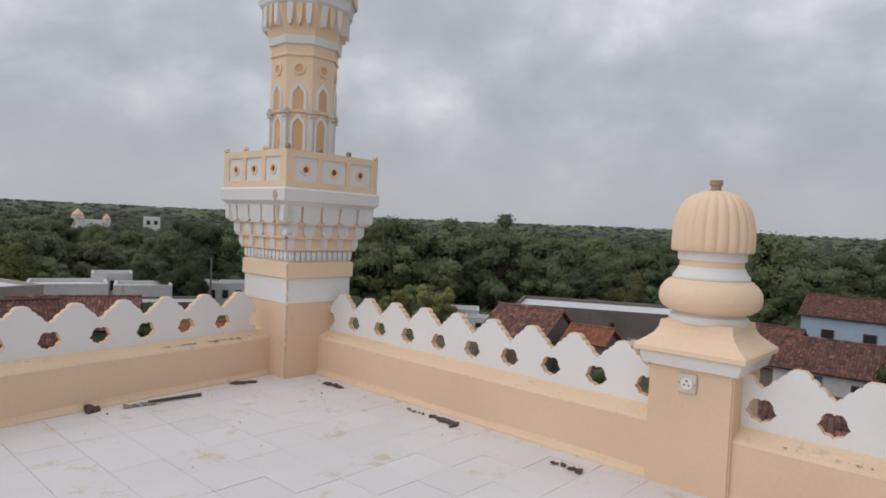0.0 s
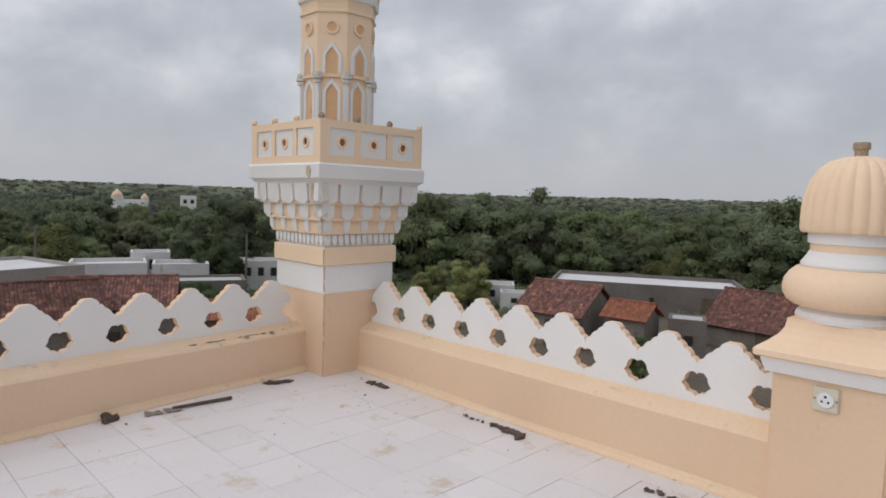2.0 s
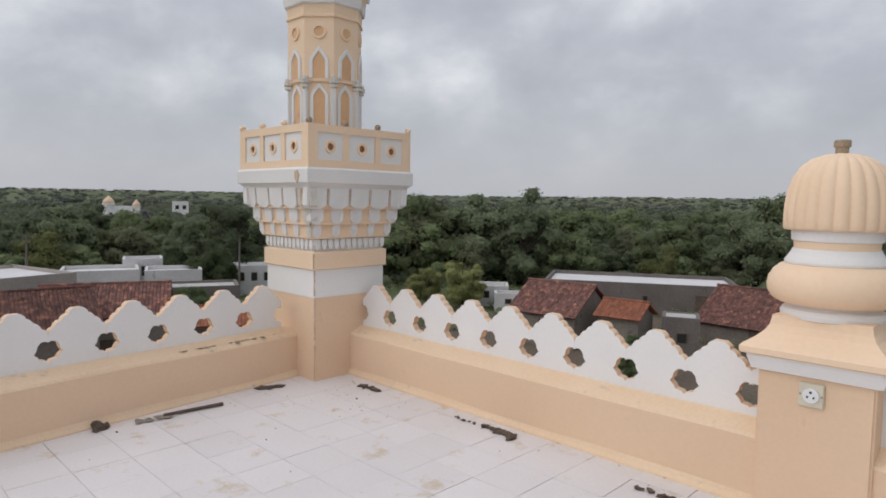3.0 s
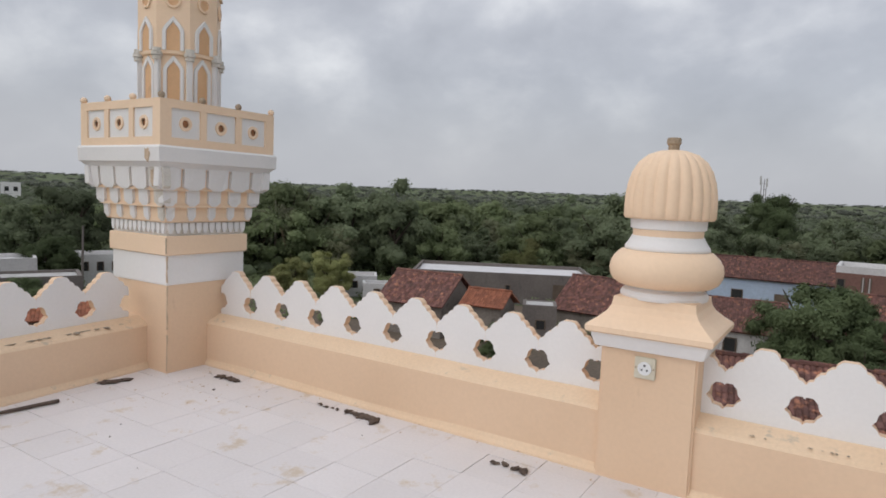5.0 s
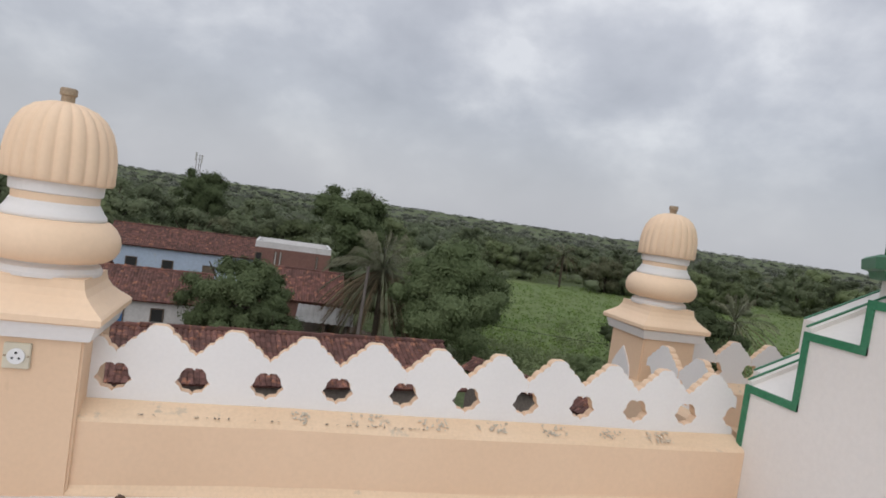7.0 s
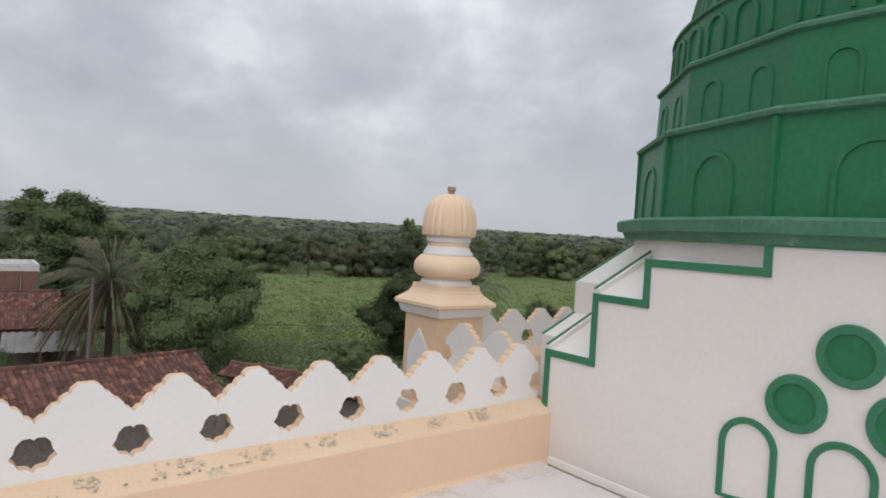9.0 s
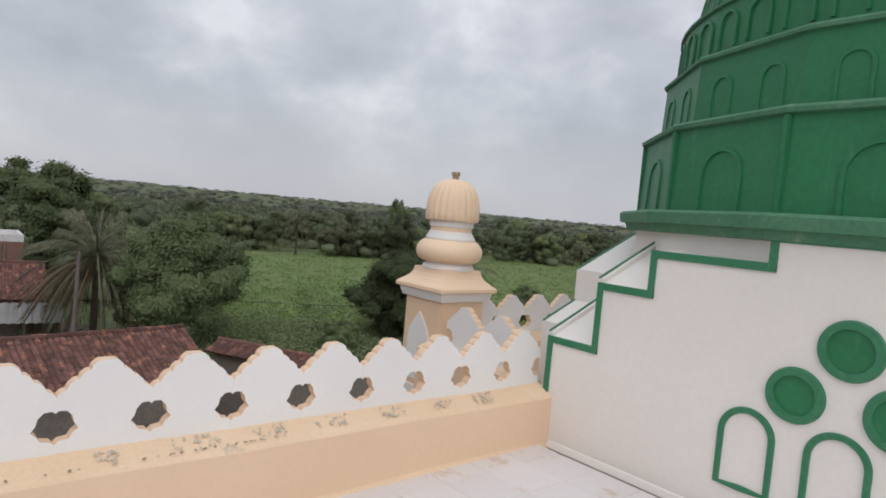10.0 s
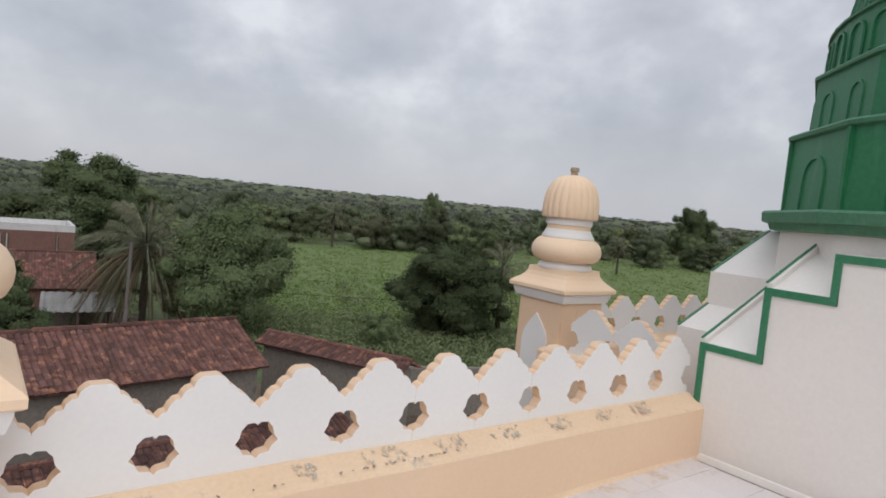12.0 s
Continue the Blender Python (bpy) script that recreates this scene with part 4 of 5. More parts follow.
belt(36, -92, -50, 70, 100, 0.55, 1.15)
belt(22, -92, -58, 105, 150, 0.80, 1.05)
belt(46, -57, -12, 72, 96, 0.62, 1.42)
belt(26, -50, -10, 100, 140, 0.95, 1.25)
belt(28, -13, 13, 74, 110, 0.62, 1.2)
belt(14, 9, 20, 60, 115, 0.65, 0.95)
belt(40, 17, 41, 122, 165, 0.85, 1.12)
belt(36, 40, 66, 150, 260, 1.0, 1.45)


# far woods, shrubs and field plants, past counting
def scatter(name, label, category, material, spots, per, spread, size, seed, core=1):
    r = np.random.default_rng(seed)
    c = np.repeat(np.array(spots), per, axis=0)
    off = r.normal(size=c.shape)
    off /= np.linalg.norm(off, axis=1)[:, None]
    grow = np.repeat(r.uniform(0.6, 1.25, len(spots)), per)[:, None]
    pts = c + off * np.array(spread) * grow * r.uniform(0.8, 1.15, (len(c), 1))
    cores = (np.array(spots), grow[::per] * np.array(spread) * 0.62) if core else None
    return tagged(new(name, quads(name, pts, r.uniform(0.7, 1.3, len(pts)) * size, r, material, off, cores, 2 if core > 1 else 1)), label, category, kind="stuff")


rs = random.Random(8)
spots = [(x + rs.uniform(-3.5, 3.5), y + rs.uniform(-3.5, 3.5), land(x, y) + rs.uniform(0.5, 1.5)) for x, y in feet for i in range(3)]
scatter("undergrowth", "dense shrubs under the trees of the woods", "shrubs", LEAVES[0], spots, 80, (2.1, 2.1, 1.25), 0.33, 62, 2)
# painted haze by layer: the farther out, the paler the leaf colour
HAZE_TONE = (0, 1, 1, 2, 2, 2)
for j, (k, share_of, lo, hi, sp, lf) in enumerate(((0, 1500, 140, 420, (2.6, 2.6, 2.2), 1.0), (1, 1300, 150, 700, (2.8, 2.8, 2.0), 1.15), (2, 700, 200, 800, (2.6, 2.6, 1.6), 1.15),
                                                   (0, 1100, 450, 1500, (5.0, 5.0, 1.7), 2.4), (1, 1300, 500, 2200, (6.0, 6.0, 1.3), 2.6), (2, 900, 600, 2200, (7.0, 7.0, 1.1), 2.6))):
    spots = []
    while len(spots) < share_of:
        az, d = rnd.uniform(-100, 78), lo + (hi - lo) * rnd.random() ** 1.2
        if 19 < az < 72 and d < 130 + max(0, az - 21) * 5.0 and d < 275:
            continue
        x, y = place(az, d)
        spots.append((x, y, land(x, y) + sp[2] * 1.5))
    scatter("far_woods", "green far woods up to the horizon, haze put into the leaf colour", "woods", HAZED_LEAVES[HAZE_TONE[j]], spots, 40, sp, lf * 0.75, 40 + j, 2 if lo < 300 else 1)
spots = []
while len(spots) < 9000:
    az, d = rnd.uniform(20, 60), 48 + 150 * rnd.random() ** 1.4
    if d < 112 + max(0, az - 24) * 3.4:
        x, y = place(az, d)
        spots.append((x, y, GROUND + 0.22))
scatter("crop_plants", "low green crop plants in the field", "plants", CROP_LEAF, spots, 6, (0.45, 0.45, 0.12), 0.20, 60, 0)
spots = [(*place(rnd.uniform(-95, 42), rnd.uniform(44, 72)), GROUND + 0.35) for i in range(700)] + [(*place(rnd.uniform(19, 46), rnd.uniform(37, 50)), GROUND + 0.4) for i in range(420)]
for i in range(520):
    az = rnd.uniform(17, 66)
    x, y = place(az, 117 + max(0, az - 24) * 3.4 + rnd.uniform(-2, 14))
    spots.append((x, y, land(x, y) + rnd.uniform(0.4, 1.6)))
scatter("undergrowth", "green weeds and shrubs between the houses", "plants", LEAVES[1], spots, 55, (0.75, 0.75, 0.42), 0.22, 61, 0)


# ---- palms ----
def palm(label, x, y, h, reach, seed, dead=14, live=40):
    r = random.Random(seed)
    t = thing("palm_tree", label, "palm tree", pose(x, y, GROUND, 0, 0, r.uniform(0, 360)), "palms")
    bm = bmesh.new()
    lathe(bm, [(0.26, -0.2), (0.22, 0.5), (0.19, h * 0.4), (0.17, h * 0.7), (0.22, h * 0.76)], 9)
    part("trunk", bm, BARK, t)
    for i in range(live + dead):
        old = i >= live
        az = i * 2.39996 + r.uniform(-0.5, 0.5)
        rise = r.uniform(-0.95, -0.05) if old else 1.4 - 2.0 * (i / live) + r.uniform(-0.38, 0.38)
        ln = reach * r.uniform(0.8, 1.05)
        bm = bmesh.new()
        prev, steps = None, 9
        for j in range(steps + 1):
            u = j / steps
            p = Vector((ln * u * math.cos(rise) * (1 - 0.15 * u), 0, h * 0.76 + ln * (u * math.sin(rise) - 0.42 * u * u)))
            if prev is not None:
                for s in (-1, 1):
                    for q in (0.08, 0.25, 0.42, 0.58, 0.75, 0.92):
                        c = prev.lerp(p, q)
                        tip = c + Vector((0.30 * ln * 0.28, s * 0.30 * ln * (1.05 - 0.75 * u) * 0.42, -0.07 * ln * (0.4 + u) + r.uniform(-0.1, 0.1)))
                        w = Vector((0.0038 * ln, 0, 0))
                        bm.faces.new([bm.verts.new(v) for v in (c - w, tip, c + w)])
                bm.faces.new([bm.verts.new(v) for v in (prev + Vector((0, 0.03, 0)), p + Vector((0, 0.02, 0)), p - Vector((0, 0.02, 0)), prev - Vector((0, 0.03, 0)))])
            prev = p
        bm.transform(Matrix.Rotation(az, 4, "Z"))
        part("frond", bm, DEAD_LEAF if old else PALM_LEAF, t, "dry drooping frond" if old else "")
    return t


palm("date palm with dry drooping fronds beside the houses", *place(10.9, 44), 6.9, 5.3, 1, 84, 70)
palm("date palm behind the domed pillar in the field", *place(41.3, 48), 7.0, 3.8, 2, 14)
palm("pale date palm at the far side of the field", *place(26.6, 118), 8.0, 4.2, 3, 8)
palm("palm at the edge of the woods", *place(-47.5, 72), 8.0, 3.6, 4, 6)
palm("palm at the edge of the woods", *place(-43.8, 76), 9.0, 3.4, 5, 6)
palm("palm at the far side of the field", *place(52.0, 120), 6.5, 3.6, 6, 6)
for i, az in enumerate((-88, -86.6, -85.4)):
    palm("tall palm standing over the far trees", *place(az, 170), 12.5 + i * 0.4, 3.0, 20 + i, 2, 18)


# ---- village ----
def tiled_slope(verts, faces, length, slope, mat, rnd_t, tile_w=0.18, tile_l=0.27):
    """Half-round clay tiles, course by course, on a slope from ridge (local z 0) down; appended to the lists."""
    nc, nr = max(1, int(length / tile_w)), max(1, int(slope / tile_l))
    w, l = length / nc, slope / nr
    for c in range(nc):
        for r in range(nr):
            x, s = -length / 2 + (c + 0.5) * w + rnd_t.uniform(-0.012, 0.012), r * l
            lift = 0.03 + rnd_t.uniform(-0.008, 0.014)
            k = len(verts)
            for ss, dz in ((s - 0.02, 0.0), (s + l + 0.03, 0.018)):
                for dx, h in ((-0.5, 0.0), (-0.25, 0.036), (0.25, 0.036), (0.5, 0.0)):
                    verts.append(mat @ Vector((x + dx * w * 0.96, -ss, lift + h + dz - 0.012)))
            for j in range(3):
                faces.append((k + j, k + j + 1, k + 5 + j, k + 4 + j))


def tiled_house(label, x, y, turn, length, half, ridge, eave, wall=None, tiles=None, doors=(), seed=1):
    """A gabled house: walls with gables, tile roof of two slopes, ridge tiles, doors and windows."""
    t = thing("house", label, "house", pose(x, y, GROUND, 0, 0, turn), "village houses")
    bm = bmesh.new()
    inner = half - 0.35
    prism(bm, [(-inner, -0.1), (inner, -0.1), (inner, eave - 0.12), (0, ridge - 0.14), (-inner, eave - 0.12)], -length / 2 + 0.25, length / 2 - 0.25)
    bm.transform(pose(0, 0, 0, 0, 0, 90))
    walls = part("wall", bm, wall or MUD, t)
    rt = random.Random(seed)
    fall = math.atan2(ridge - eave, half)
    slope = math.hypot(ridge - eave, half)
    for s in (0, 180):
        verts, faces = [], []
        m = pose(0, 0, ridge, 0, 0, s) @ Matrix.Rotation(fall, 4, "X")
        tiled_slope(verts, faces, length, slope, m, rt)
        me = bpy.data.meshes.new("roof_slope")
        me.from_pydata(verts, [], faces)
        me.materials.append(tiles or TERRACOTTA)
        ob = tagged(new("roof_slope", me), kind="stuff")
        ob.parent = t
        bm = bmesh.new()
        box(bm, -length / 2, length / 2, -slope, 0.02, -0.05, 0.025)
        bm.transform(m)
        part("roof_underlay", bm, tiles or TERRACOTTA, ob)
    bm = bmesh.new()
    n = max(2, int(length / 0.4))
    for i in range(n):
        xx = -length / 2 + (i + 0.5) * length / n
        bmesh.ops.create_cone(bm, cap_ends=True, segments=8, radius1=0.12, radius2=0.10, depth=length / n * 1.05,
                              matrix=pose(xx, 0, ridge + 0.03 + rt.uniform(-0.015, 0.015), 0, 90, 0))
    part("ridge_tiles", bm, tiles or TERRACOTTA, t, "row of clay ridge tiles")
    for dx, w, z0, h, mt in doors:
        bm = bmesh.new()
        box(bm, dx - w / 2, dx + w / 2, -inner - 0.06, -inner + 0.05, z0, z0 + h, 0.0)
        d = part("door" if z0 < 0.5 else "window", bm, mt, t)
        bm = bmesh.new()
        band(bm, [(dx - w / 2, z0), (dx - w / 2, z0 + h), (dx + w / 2, z0 + h), (dx + w / 2, z0)], 0.10, 0.09, False, -inner)
        part("frame", bm, WOOD, d)
    return t


def flat_house(label, x, y, turn, length, depth, height, wall, openings=(), curb=0.35, slab=None, curb_mat=None):
    """A flat-roofed house: walls, roof slab sunk behind a parapet curb, doors and windows on the front."""
    t = thing("house", label, "house", pose(x, y, GROUND, 0, 0, turn), "village houses")
    bm = bmesh.new()
    box(bm, -length / 2, length / 2, -depth / 2, depth / 2, -0.1, height - curb)
    part("wall", bm, wall, t)
    for x0, x1, y0, y1 in ((-length / 2, length / 2, -depth / 2, -depth / 2 + 0.22), (-length / 2, length / 2, depth / 2 - 0.22, depth / 2),
                           (-length / 2, -length / 2 + 0.22, -depth / 2 + 0.22, depth / 2 - 0.22), (length / 2 - 0.22, length / 2, -depth / 2 + 0.22, depth / 2 - 0.22)):
        bm = bmesh.new()
        box(bm, x0, x1, y0, y1, height - curb, height)
        part("roof_curb", bm, curb_mat or wall, t)
    bm = bmesh.new()
    box(bm, -length / 2 + 0.22, length / 2 - 0.22, -depth / 2 + 0.22, depth / 2 - 0.22, height - curb, height - curb + 0.03)
    part("roof_slab", bm, slab or ROOF_WHITE, t, "pale flat roof slab")
    for dx, w, z0, h, mt in openings:
        bm = bmesh.new()
        box(bm, dx - w / 2, dx + w / 2, -depth / 2 - 0.02, -depth / 2 + 0.04, z0, z0 + h)
        d = part("door" if z0 < 0.5 else "window", bm, mt, t)
        bm = bmesh.new()
        band(bm, [(dx - w / 2, z0), (dx - w / 2, z0 + h), (dx + w / 2, z0 + h), (dx + w / 2, z0)], 0.10, 0.06, False, -depth / 2)
        part("frame", bm, WOOD, d)
    return t


tiled_house("long mud house under an old mossy clay tile roof", 4.75, 19.9, 9.0, 13.5, 2.6, 4.50, 3.35, MUD, None, ((4.9, 0.9, 0.0, 1.9, BLUE_DOOR), (1.5, 0.8, 1.1, 0.8, DARK)), 1)
tiled_house("low grey shed with broken clay tiles", 15.4, 20.4, -62.0, 7.0, 0.85, 3.40, 3.05, MUD, None, (), 2)
tiled_house("mud house under a dark clay tile roof", -2.6, 41.0, 4.0, 7.6, 3.4, 3.45, 1.95, LIME, None, ((-1.5, 0.9, 0.0, 1.7, BLUE_DOOR), (0.8, 0.7, 0.7, 0.8, DARK)), 3)
tiled_house("long house with pale blue walls and brown roof", -2.6, 61.5, 2.0, 13.6, 3.8, 4.75, 3.15, BLUE_WALL, None, ((-4.5, 0.9, 1.2, 0.9, DARK), (-1.5, 0.9, 1.2, 0.9, DARK), (2.0, 1.0, 0.0, 2.0, WOOD), (5.0, 0.9, 1.2, 0.9, DARK)), 4)
tiled_house("rusty tiled house below a roof terrace", 6.9, 46.6, -2.0, 7.0, 2.9, 3.95, 1.95, BRICK_RED, None, (), 5)
tiled_house("steep clay tiled house behind the pillar", -9.6, 43.0, -4.0, 8.4, 3.6, 3.65, 1.45, MUD, None, ((0, 0.9, 0.0, 1.4, WOOD),), 6)
tiled_house("gabled house with old red clay tiles", -20.6, 33.4, 6.0, 5.2, 3.0, 3.95, 2.15, MUD, None, ((0.3, 0.9, 0.0, 1.8, WOOD),), 7)
tiled_house("small lean house with bright red tiles", -15.8, 33.6, 6.0, 3.1, 1.6, 3.25, 2.35, MUD, NEW_TILES, (), 8)
tiled_house("long house with red clay tiles by the roof", -32.6, 1.0, 82.0, 12.5, 3.4, 4.75, 3.0, MUD, None, (), 9)
tiled_house("house with patched red clay tiles", -34.0, 8.6, 66.0, 6.6, 2.8, 4.55, 3.1, MUD, None, ((0, 0.9, 0.0, 1.9, WOOD),), 10)
tiled_house("low house with red clay tiles", -30.0, 13.4, 60.0, 3.6, 1.8, 3.3, 2.5, MUD, NEW_TILES, (), 12)
tiled_house("low lean-to under clay tiles below the parapet", 6.4, 14.2, 7.0, 13.0, 1.9, 2.75, 2.05, MUD, None, (), 13)
tiled_house("low house with worn red clay tiles near the west parapet", -21.5, 0.5, 84.0, 13.0, 3.2, 3.55, 2.2, MUD, NEW_TILES, (), 14)
flat_house("long low concrete compound with a white flat roof", -23.4, 49.9, 29.0, 16.0, 8.0, 2.75, CONCRETE, ((-5, 0.5, 1.2, 0.5, DARK), (0.5, 0.4, 1.2, 0.5, DARK), (5, 1.0, 0.0, 1.9, WOOD)))
flat_house("small grey hut with a flat tin roof", -12.9, 35.2, 24.0, 2.2, 2.2, 2.55, CONCRETE, ((0.1, 0.6, 1.0, 0.6, DARK),), 0.08, TIN)
flat_house("two-storey terrace house with a white roof parapet", 6.6, 53.4, -2.0, 6.2, 5.0, 5.45, BRICK_RED, ((-2.75, 0.5, 3.2, 1.3, DARK), (-1.4, 0.16, 3.0, 1.7, LIME), (-1.0, 0.16, 3.0, 1.7, LIME), (2.0, 0.12, 3.0, 1.7, LIME)), 0.5, ROOF_WHITE, LIME)
flat_house("unplastered grey concrete building with a flat roof", -46.3, 5.7, 104.0, 6.0, 8.0, 4.35, PLASTER, ((-2.5, 0.9, 1.2, 1.0, DARK),), 0.25)
flat_house("white flat-roofed village house", -56.0, 15.0, 72.0, 6.0, 5.0, 3.2, LIME, ((-1, 0.9, 1.2, 0.9, DARK), (1.2, 0.9, 0.0, 2.0, WOOD)))
flat_house("white flat-roofed village house", -51.5, 19.5, 68.0, 4.5, 4.0, 3.3, LIME, ((0, 0.9, 1.2, 0.9, DARK),))
flat_house("whitewashed house with an upper room", -58.5, 19.5, 70.0, 3.4, 3.4, 3.7, LIME, ((0.3, 0.8, 2.1, 0.9, DARK),))
flat_house("dark low concrete shed", -41.5, 17.5, 66.0, 5.0, 3.6, 3.1, CONCRETE, ((0, 0.8, 1.0, 0.8, DARK),), 0.2, TIN)
flat_house("low white walled building under the trees", -54.5, 27.5, 62.0, 6.5, 3.5, 2.9, LIME, tuple((-2.4 + 1.2 * i, 0.5, 1.4, 0.8, DARK) for i in range(5)))
flat_house("low white building behind a yellow-green tree", -34.0, 41.0, 40.0, 4.2, 3.0, 1.9, LIME, ((0, 0.7, 0.8, 0.6, DARK),))
flat_house("white walled yard room", -30.5, 40.0, 40.0, 2.4, 2.0, 1.6, LIME, ((0, 0.5, 0.7, 0.4, DARK),))
flat_house("distant cream temple-like house", *place(-71.4, 240), 70.0, 11.0, 6.0, 6.2, WHITE, ((-3, 1.2, 2.0, 1.6, DARK), (3, 1.2, 2.0, 1.6, DARK)))
flat_house("distant white house above the trees", *place(-67.0, 230), 68.0, 5.0, 5.0, 8.0, WHITE, ((-1, 1.0, 5.4, 1.3, DARK), (1.2, 1.0, 5.4, 1.3, DARK)))
for az, r, h in ((-72.3, 1.7, 9.6), (-70.3, 1.2, 8.4)):
    tower = thing("dome_tower", "distant cream tower with a pointed dome", "tower", pose(*place(az, 238), GROUND), "far temple towers")
    bm = bmesh.new()
    lathe(bm, [(r, -0.1), (r, h * 0.68), (r * 1.2, h * 0.7), (r * 1.15, h * 0.73)], 12)
    part("drum", bm, WHITE, tower)
    bm = bmesh.new()
    lathe(bm, [(r, h * 0.73), (r * 1.05, h * 0.78), (r * 0.85, h * 0.86), (r * 0.4, h * 0.93), (0.08, h)], 16)
    part("cap", bm, CREAM, tower, smooth=True)

# tin shed on poles
shed = thing("tin_shed", "open shed with a pale tin roof on posts", "shed", pose(*place(6.3, 43.5), GROUND, 0, 0, -6))
bm = bmesh.new()
n = 26
rows = [[bm.verts.new((-1.9 + 3.8 * i / n, y, z + 0.035 * math.sin(i * 2.2))) for i in range(n + 1)] for y, z in ((-1.5, 1.45), (0.1, 1.9), (1.3, 2.15))]
for a, b in zip(rows, rows[1:]):
    for i in range(n):
        bm.faces.new((a[i], a[i + 1], b[i + 1], b[i]))
bmesh.ops.solidify(bm, geom=bm.faces, thickness=0.03)
part("roof", bm, TIN, shed, "corrugated tin roof sheet")
for x, y, h in ((-1.7, -1.3, 1.45), (0, -1.3, 1.45), (1.7, -1.3, 1.45), (-1.7, 1.1, 2.05), (1.7, 1.1, 2.05)):
    bm = bmesh.new()
    box(bm, x - 0.06, x + 0.06, y - 0.06, y + 0.06, -0.1, h)
    part("post", bm, WOOD, shed)
bm = bmesh.new()
box(bm, -1.6, 1.6, 0.95, 1.05, 0, 1.6)
part("back_wall", bm, MUD, shed)


def pole(label, az, d, h, arm=True):
    t = thing("utility_pole", label, "utility pole", pose(*place(az, d), GROUND, 0, 1.0, -az), "utility poles")
    bm = bmesh.new()
    lathe(bm, [(0.11, -0.1), (0.075, h)], 8)
    part("shaft", bm, CONCRETE, t)
    if arm:
        bm = bmesh.new()
        box(bm, -0.55, 0.55, -0.05, 0.05, h - 0.35, h - 0.25)
        part("cross_arm", bm, WOOD, t)
    return t


pole("grey concrete pole beside the date palm", 9.4, 36.5, 6.1, False)
pole("grey concrete pole behind the flat roofs", -78.1, 60, 6.3, False)
pole("grey pole in front of the trees", -62.5, 60, 5.7, False)
mast = thing("antenna_mast", "thin lattice antenna mast above the trees", "mast", pose(*place(-6.0, 125), GROUND))
for sx, sy in ((-0.4, -0.3), (0.4, -0.3), (0, 0.4)):
    bm = bmesh.new()
    box(bm, sx - 0.05, sx + 0.05, sy - 0.05, sy + 0.05, -0.1, 14.5)
    part("leg", bm, CONCRETE, mast)
for i in range(14):
    bm = bmesh.new()
    box(bm, -0.45, 0.45, -0.33, -0.27, 0.6 + i, 0.66 + i)
    part("brace", bm, CONCRETE, mast)
for dx, z in ((-0.5, 13.4), (0.5, 13.0)):
    bm = bmesh.new()
    box(bm, dx - 0.15, dx + 0.15, -0.5, -0.4, z, z + 1.5)
    part("antenna", bm, TIN, mast)
yard = thing("yard_wall", "old mud boundary wall below the field", "wall", pose(19.5, 20.5, GROUND, 0, 0, -20))
bm = bmesh.new()
box(bm, -4.5, 5.0, -0.18, 0.18, -0.1, 2.2, 0.05)
part("masonry", bm, MUD, yard)

# overhead cable and junk at the field's edge
cable = bpy.data.curves.new("cable", "CURVE")
cable.dimensions, cable.bevel_depth = "3D", 0.014
sp = cable.splines.new("POLY")
sp.points.add(16)
for i in range(17):
    u = i / 16
    x, y = place(19 + 24 * u, 42 + 4 * u)
    sp.points[i].co = (x, y, -5.0 - 0.9 * (1 - (2 * u - 1) ** 2) * 0.35, 1)
cable.materials.append(DARK)
tagged(new("cable", cable), "thin black overhead cable along the field", "cable")
rj = random.Random(8)
for i in range(9):
    bm = bmesh.new()
    box(bm, -0.5, 0.5, -0.08, 0.08, 0, 0.12, 0.01)
    jm = pose(*place(rj.uniform(38, 44), rj.uniform(29, 32)), GROUND + 0.02, 0, 0, rj.uniform(0, 180))
    bm.transform(jm)
    tagged(part("plank", bm, WOOD if i % 3 else BLUE_WALL), "old plank lying in a village yard", "plank", "planks in the yard")

# ---- litter on the roof ----
def heap(label, spots, seed, size, mat, category="debris", name="debris", z=0.0):
    """A crumpled patch of litter lying on the tiles along a few spots."""
    r = random.Random(seed)
    bm = bmesh.new()
    for x, y, s in spots:
        g = bmesh.ops.create_icosphere(bm, subdivisions=2, radius=1.0)["verts"]
        turn = r.uniform(0, 6.3)
        for v in g:
            k = 1 + 0.75 * noise.noise(v.co * 1.9 + Vector((seed, x * 7, y * 5)))
            px, py = v.co.x * k * s * 1.5, v.co.y * k * s * 0.75
            v.co = (x + px * math.cos(turn) - py * math.sin(turn), y + px * math.sin(turn) + py * math.cos(turn), z + max(0.0, 0.008 + v.co.z * k * s * size))
    return tagged(part(name, bm, mat), label, category)


def run(x0, y0, x1, y1, n, s, seed):
    r = random.Random(seed)
    return [(x0 + (x1 - x0) * i / max(1, n - 1) + r.uniform(-0.012, 0.012), y0 + (y1 - y0) * i / max(1, n - 1) + r.uniform(-0.015, 0.015), s * r.uniform(0.5, 1.2)) for i in range(n)]


heap("dark rotting leaf litter on the tiles by the minaret", run(0.02, -0.30, 0.20, -0.27, 7, 0.026, 1), 1, 0.5, RUBBER)
heap("torn black strip of litter on the tiles", run(1.00, -0.29, 1.28, -0.27, 7, 0.013, 2), 2, 0.6, RUBBER)
heap("heap of black litter by the parapet", run(1.28, -0.27, 1.52, -0.29, 9, 0.030, 3), 3, 0.5, RUBBER)
heap("small scraps of black litter near the pillar", run(2.40, -0.36, 2.48, -0.37, 4, 0.018, 4), 4, 0.5, RUBBER)
heap("black scrap of litter near the pillar", run(2.53, -0.38, 2.60, -0.38, 3, 0.022, 5), 5, 0.5, RUBBER)
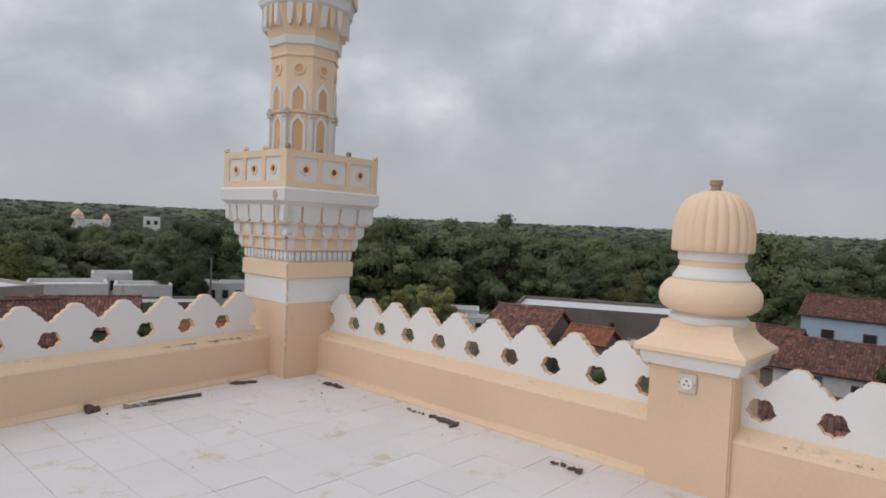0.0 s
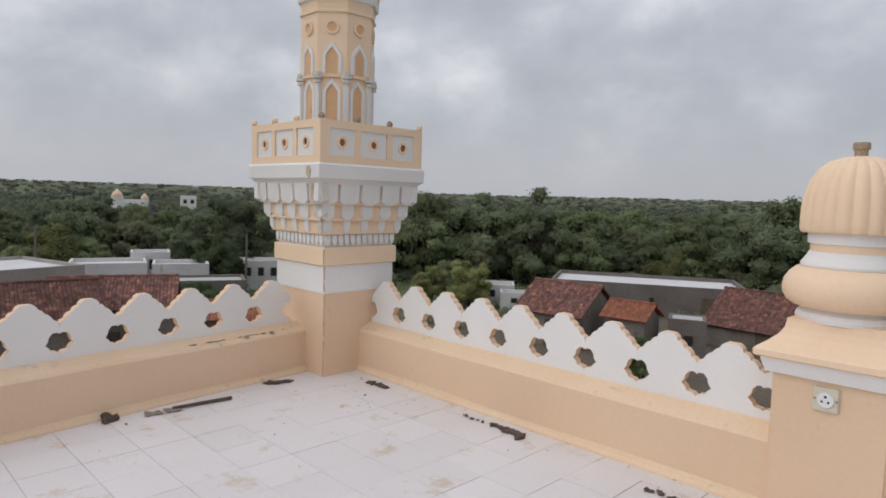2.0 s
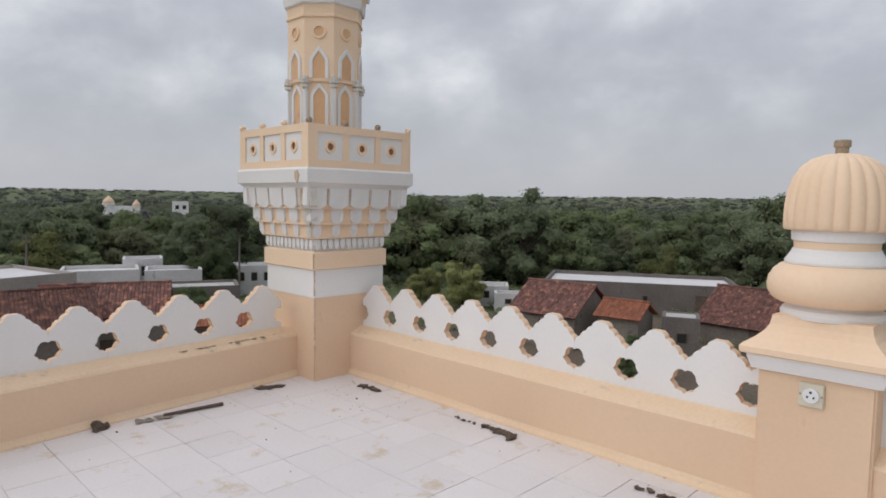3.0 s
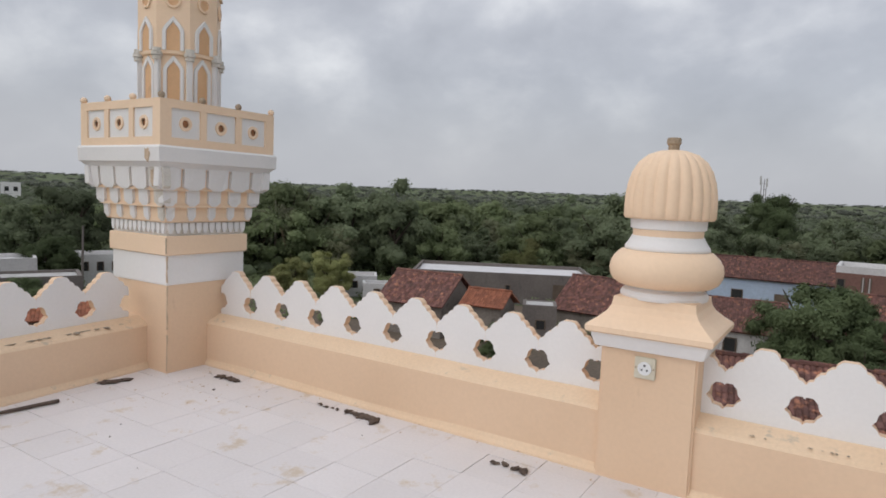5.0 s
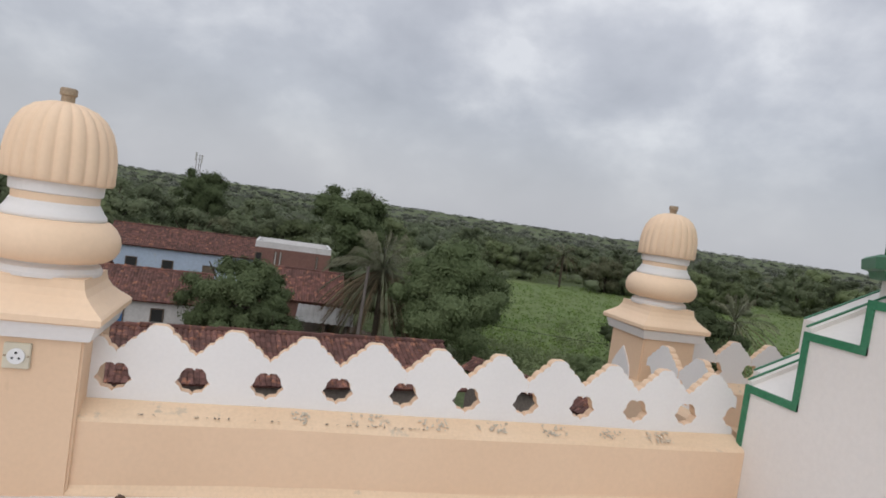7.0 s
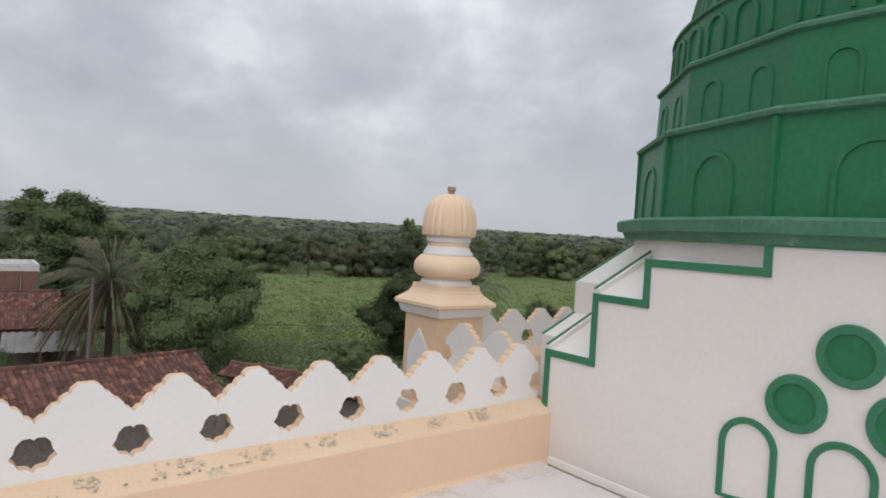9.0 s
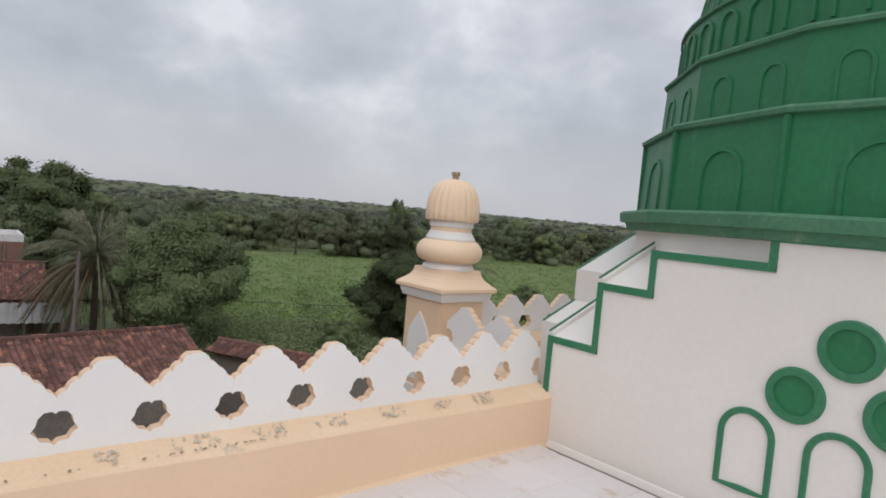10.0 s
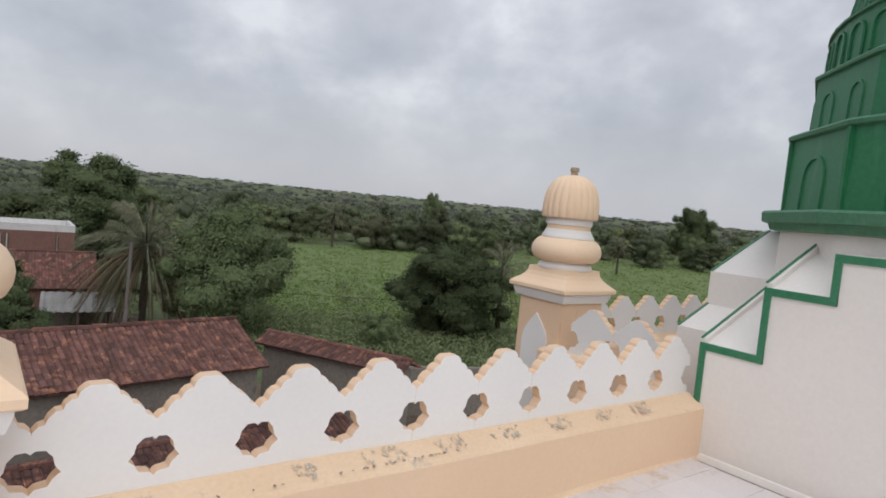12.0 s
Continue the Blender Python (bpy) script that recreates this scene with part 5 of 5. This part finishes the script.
heap("long patch of dark wet litter by the pillar", run(3.60, -0.235, 4.00, -0.30, 13, 0.026, 6), 6, 0.35, RUBBER)
heap("lump of black litter by the pillar", [(3.60, -0.225, 0.035)], 7, 0.9, RUBBER)
heap("dark patch of litter below the parapet", run(4.43, -0.255, 4.56, -0.26, 5, 0.028, 8), 8, 0.4, RUBBER)
heap("black lump lying against the west wall", [(-0.395, -2.09, 0.045), (-0.37, -2.05, 0.03)], 9, 0.9, RUBBER)
heap("dark litter at the minaret's foot", run(-0.47, -0.92, -0.42, -0.76, 8, 0.030, 10), 10, 0.4, RUBBER)
heap("grey crumbled mortar on the tiles", run(-0.34, -1.86, -0.30, -1.66, 8, 0.030, 11), 11, 0.06, LICHEN)
heap("brown scrap on the tiles near the dome base", run(6.42, -0.40, 6.56, -0.37, 4, 0.020, 12), 12, 0.3, STUB)
heap("dark crumbs in the corner by the dome base", [(6.87, -0.17, 0.022), (6.84, -0.165, 0.015)], 13, 0.9, RUBBER)
heap("pale olive mat lying on the tiles", run(-0.05, -2.95, 0.03, -2.90, 4, 0.11, 14), 14, 0.08, PLASTIC)
CRUMB = surface("tan_crumbs", (0.56, 0.43, 0.29), (0.44, 0.33, 0.22), 0.95, 10.0, 0.9, 60, 0.2, 0.2)
lichen = []
rl = random.Random(3)
for i in range(40):
    q = west.matrix_basis @ Vector((0.30 - 0.024 * i + rl.uniform(-0.02, 0.02), rl.uniform(-0.085, -0.035), 0))
    lichen.append((q.x, q.y, rl.uniform(0.012, 0.03) * (1.0 if i < 20 else 0.6)))
tagged(heap("dark lichen crust on the ledge of the west wall", lichen, 21, 0.10, LICHEN, "lichen", "lichen", 0.362), kind="stuff")
for i in range(8):
    cx = 4.68 + 0.347 * (i - 1) if i < 7 else 6.42
    spots = [(cx + rl.gauss(0, 0.045), rl.uniform(-0.095, -0.025), rl.uniform(0.003, 0.009)) for j in range(22)]
    crust = heap("grey lichen specks on the ledge below a merlon", [(x, y, q) for x, y, q in spots], 40 + i, 0.08, PALE_LICHEN, "lichen", "lichen", 0.0)
    for v in crust.data.vertices:
        v.co.z += 0.352 + (v.co.y + 0.112) * 0.49
    tagged(crust, group="lichen on the parapet ledge", kind="stuff")
tagged(heap("dark specks along the ledge by the pillar", [(rl.uniform(3.5, 5.0), -0.095, rl.uniform(0.003, 0.008)) for j in range(30)], 60, 0.1, LICHEN, "lichen", "lichen", 0.360), kind="stuff")
r9 = random.Random(77)
heap("scattered crumbs of dirt on the tiles", [(r9.uniform(-0.3, 6.8), r9.uniform(-2.2, -0.2), r9.uniform(0.003, 0.007)) for i in range(38)], 15, 0.7, RUBBER)
def tan_crumbs(n, cx, cy, sx, sy):
    out = []
    while len(out) < n:
        x, y = r9.gauss(cx, sx), r9.gauss(cy, sy)
        if x > -0.34 and y < -0.13:
            out.append((x, y, r9.choice((0.002, 0.003, 0.003, 0.004, 0.006))))
    return out


heap("tan crumbs of plaster scattered on the tiles by the minaret", tan_crumbs(80, 0.05, -0.55, 0.38, 0.42), 16, 0.35, CRUMB)
heap("tan crumbs along the foot of the long parapet", tan_crumbs(70, 2.6, -0.19, 1.9, 0.07), 17, 0.35, CRUMB)
bm = bmesh.new()
bmesh.ops.create_cone(bm, cap_ends=True, segments=10, radius1=0.013, radius2=0.011, depth=0.40, matrix=pose(-0.315, -1.50, 0.014, 90, 0, -6))
tagged(part("rod", bm, RUBBER), "thin black rod lying beside the west wall", "rod")

# ---- floor tiles: the nearest as pieces, the rest joined ----
TW = 0.302


def tile_mesh(n):
    bm = bmesh.new()
    box(bm, -TW / 2 + 0.0012, TW / 2 - 0.0012, -TW / 2 + 0.0012, TW / 2 - 0.0012, -0.006, 0.0)
    top = [f for f in bm.faces if f.normal.z > 0.9 or all(abs(v.co.z) < 1e-6 for v in f.verts)]
    bmesh.ops.bevel(bm, geom=[e for f in top for e in f.edges], offset=0.0012, segments=1, affect="EDGES")
    me = bpy.data.meshes.new("tile")
    bmesh.ops.recalc_face_normals(bm, faces=bm.faces)
    bm.to_mesh(me)
    bm.free()
    me.materials.append(TILE)
    return me


TILE_MESH = tile_mesh(0)
rt = random.Random(5)
rest = bmesh.new()
count = 0
for j in range(29):
    for i in range(27):
        x, y = -0.70 + TW * (i + 0.5), 0.02 - TW * (j + 0.5)
        if x > 7.0:
            continue
        z = 0.0 + rt.uniform(-0.0015, 0.0015) + 0.011 * max(0.0, x - 3.2)
        m = pose(x, y, z, rt.uniform(-0.08, 0.08), rt.uniform(-0.08, 0.08) - (0.63 if x > 3.2 else 0), rt.uniform(-0.15, 0.15))
        if j < 11:
            share("tile", TILE_MESH, roof, m)
        else:
            box(rest, -TW / 2 + 0.0012, TW / 2 - 0.0012, -TW / 2 + 0.0012, TW / 2 - 0.0012, -0.006, 0.0, 0.0, m)
tagged(part("tiles", rest, TILE, roof), kind="stuff")
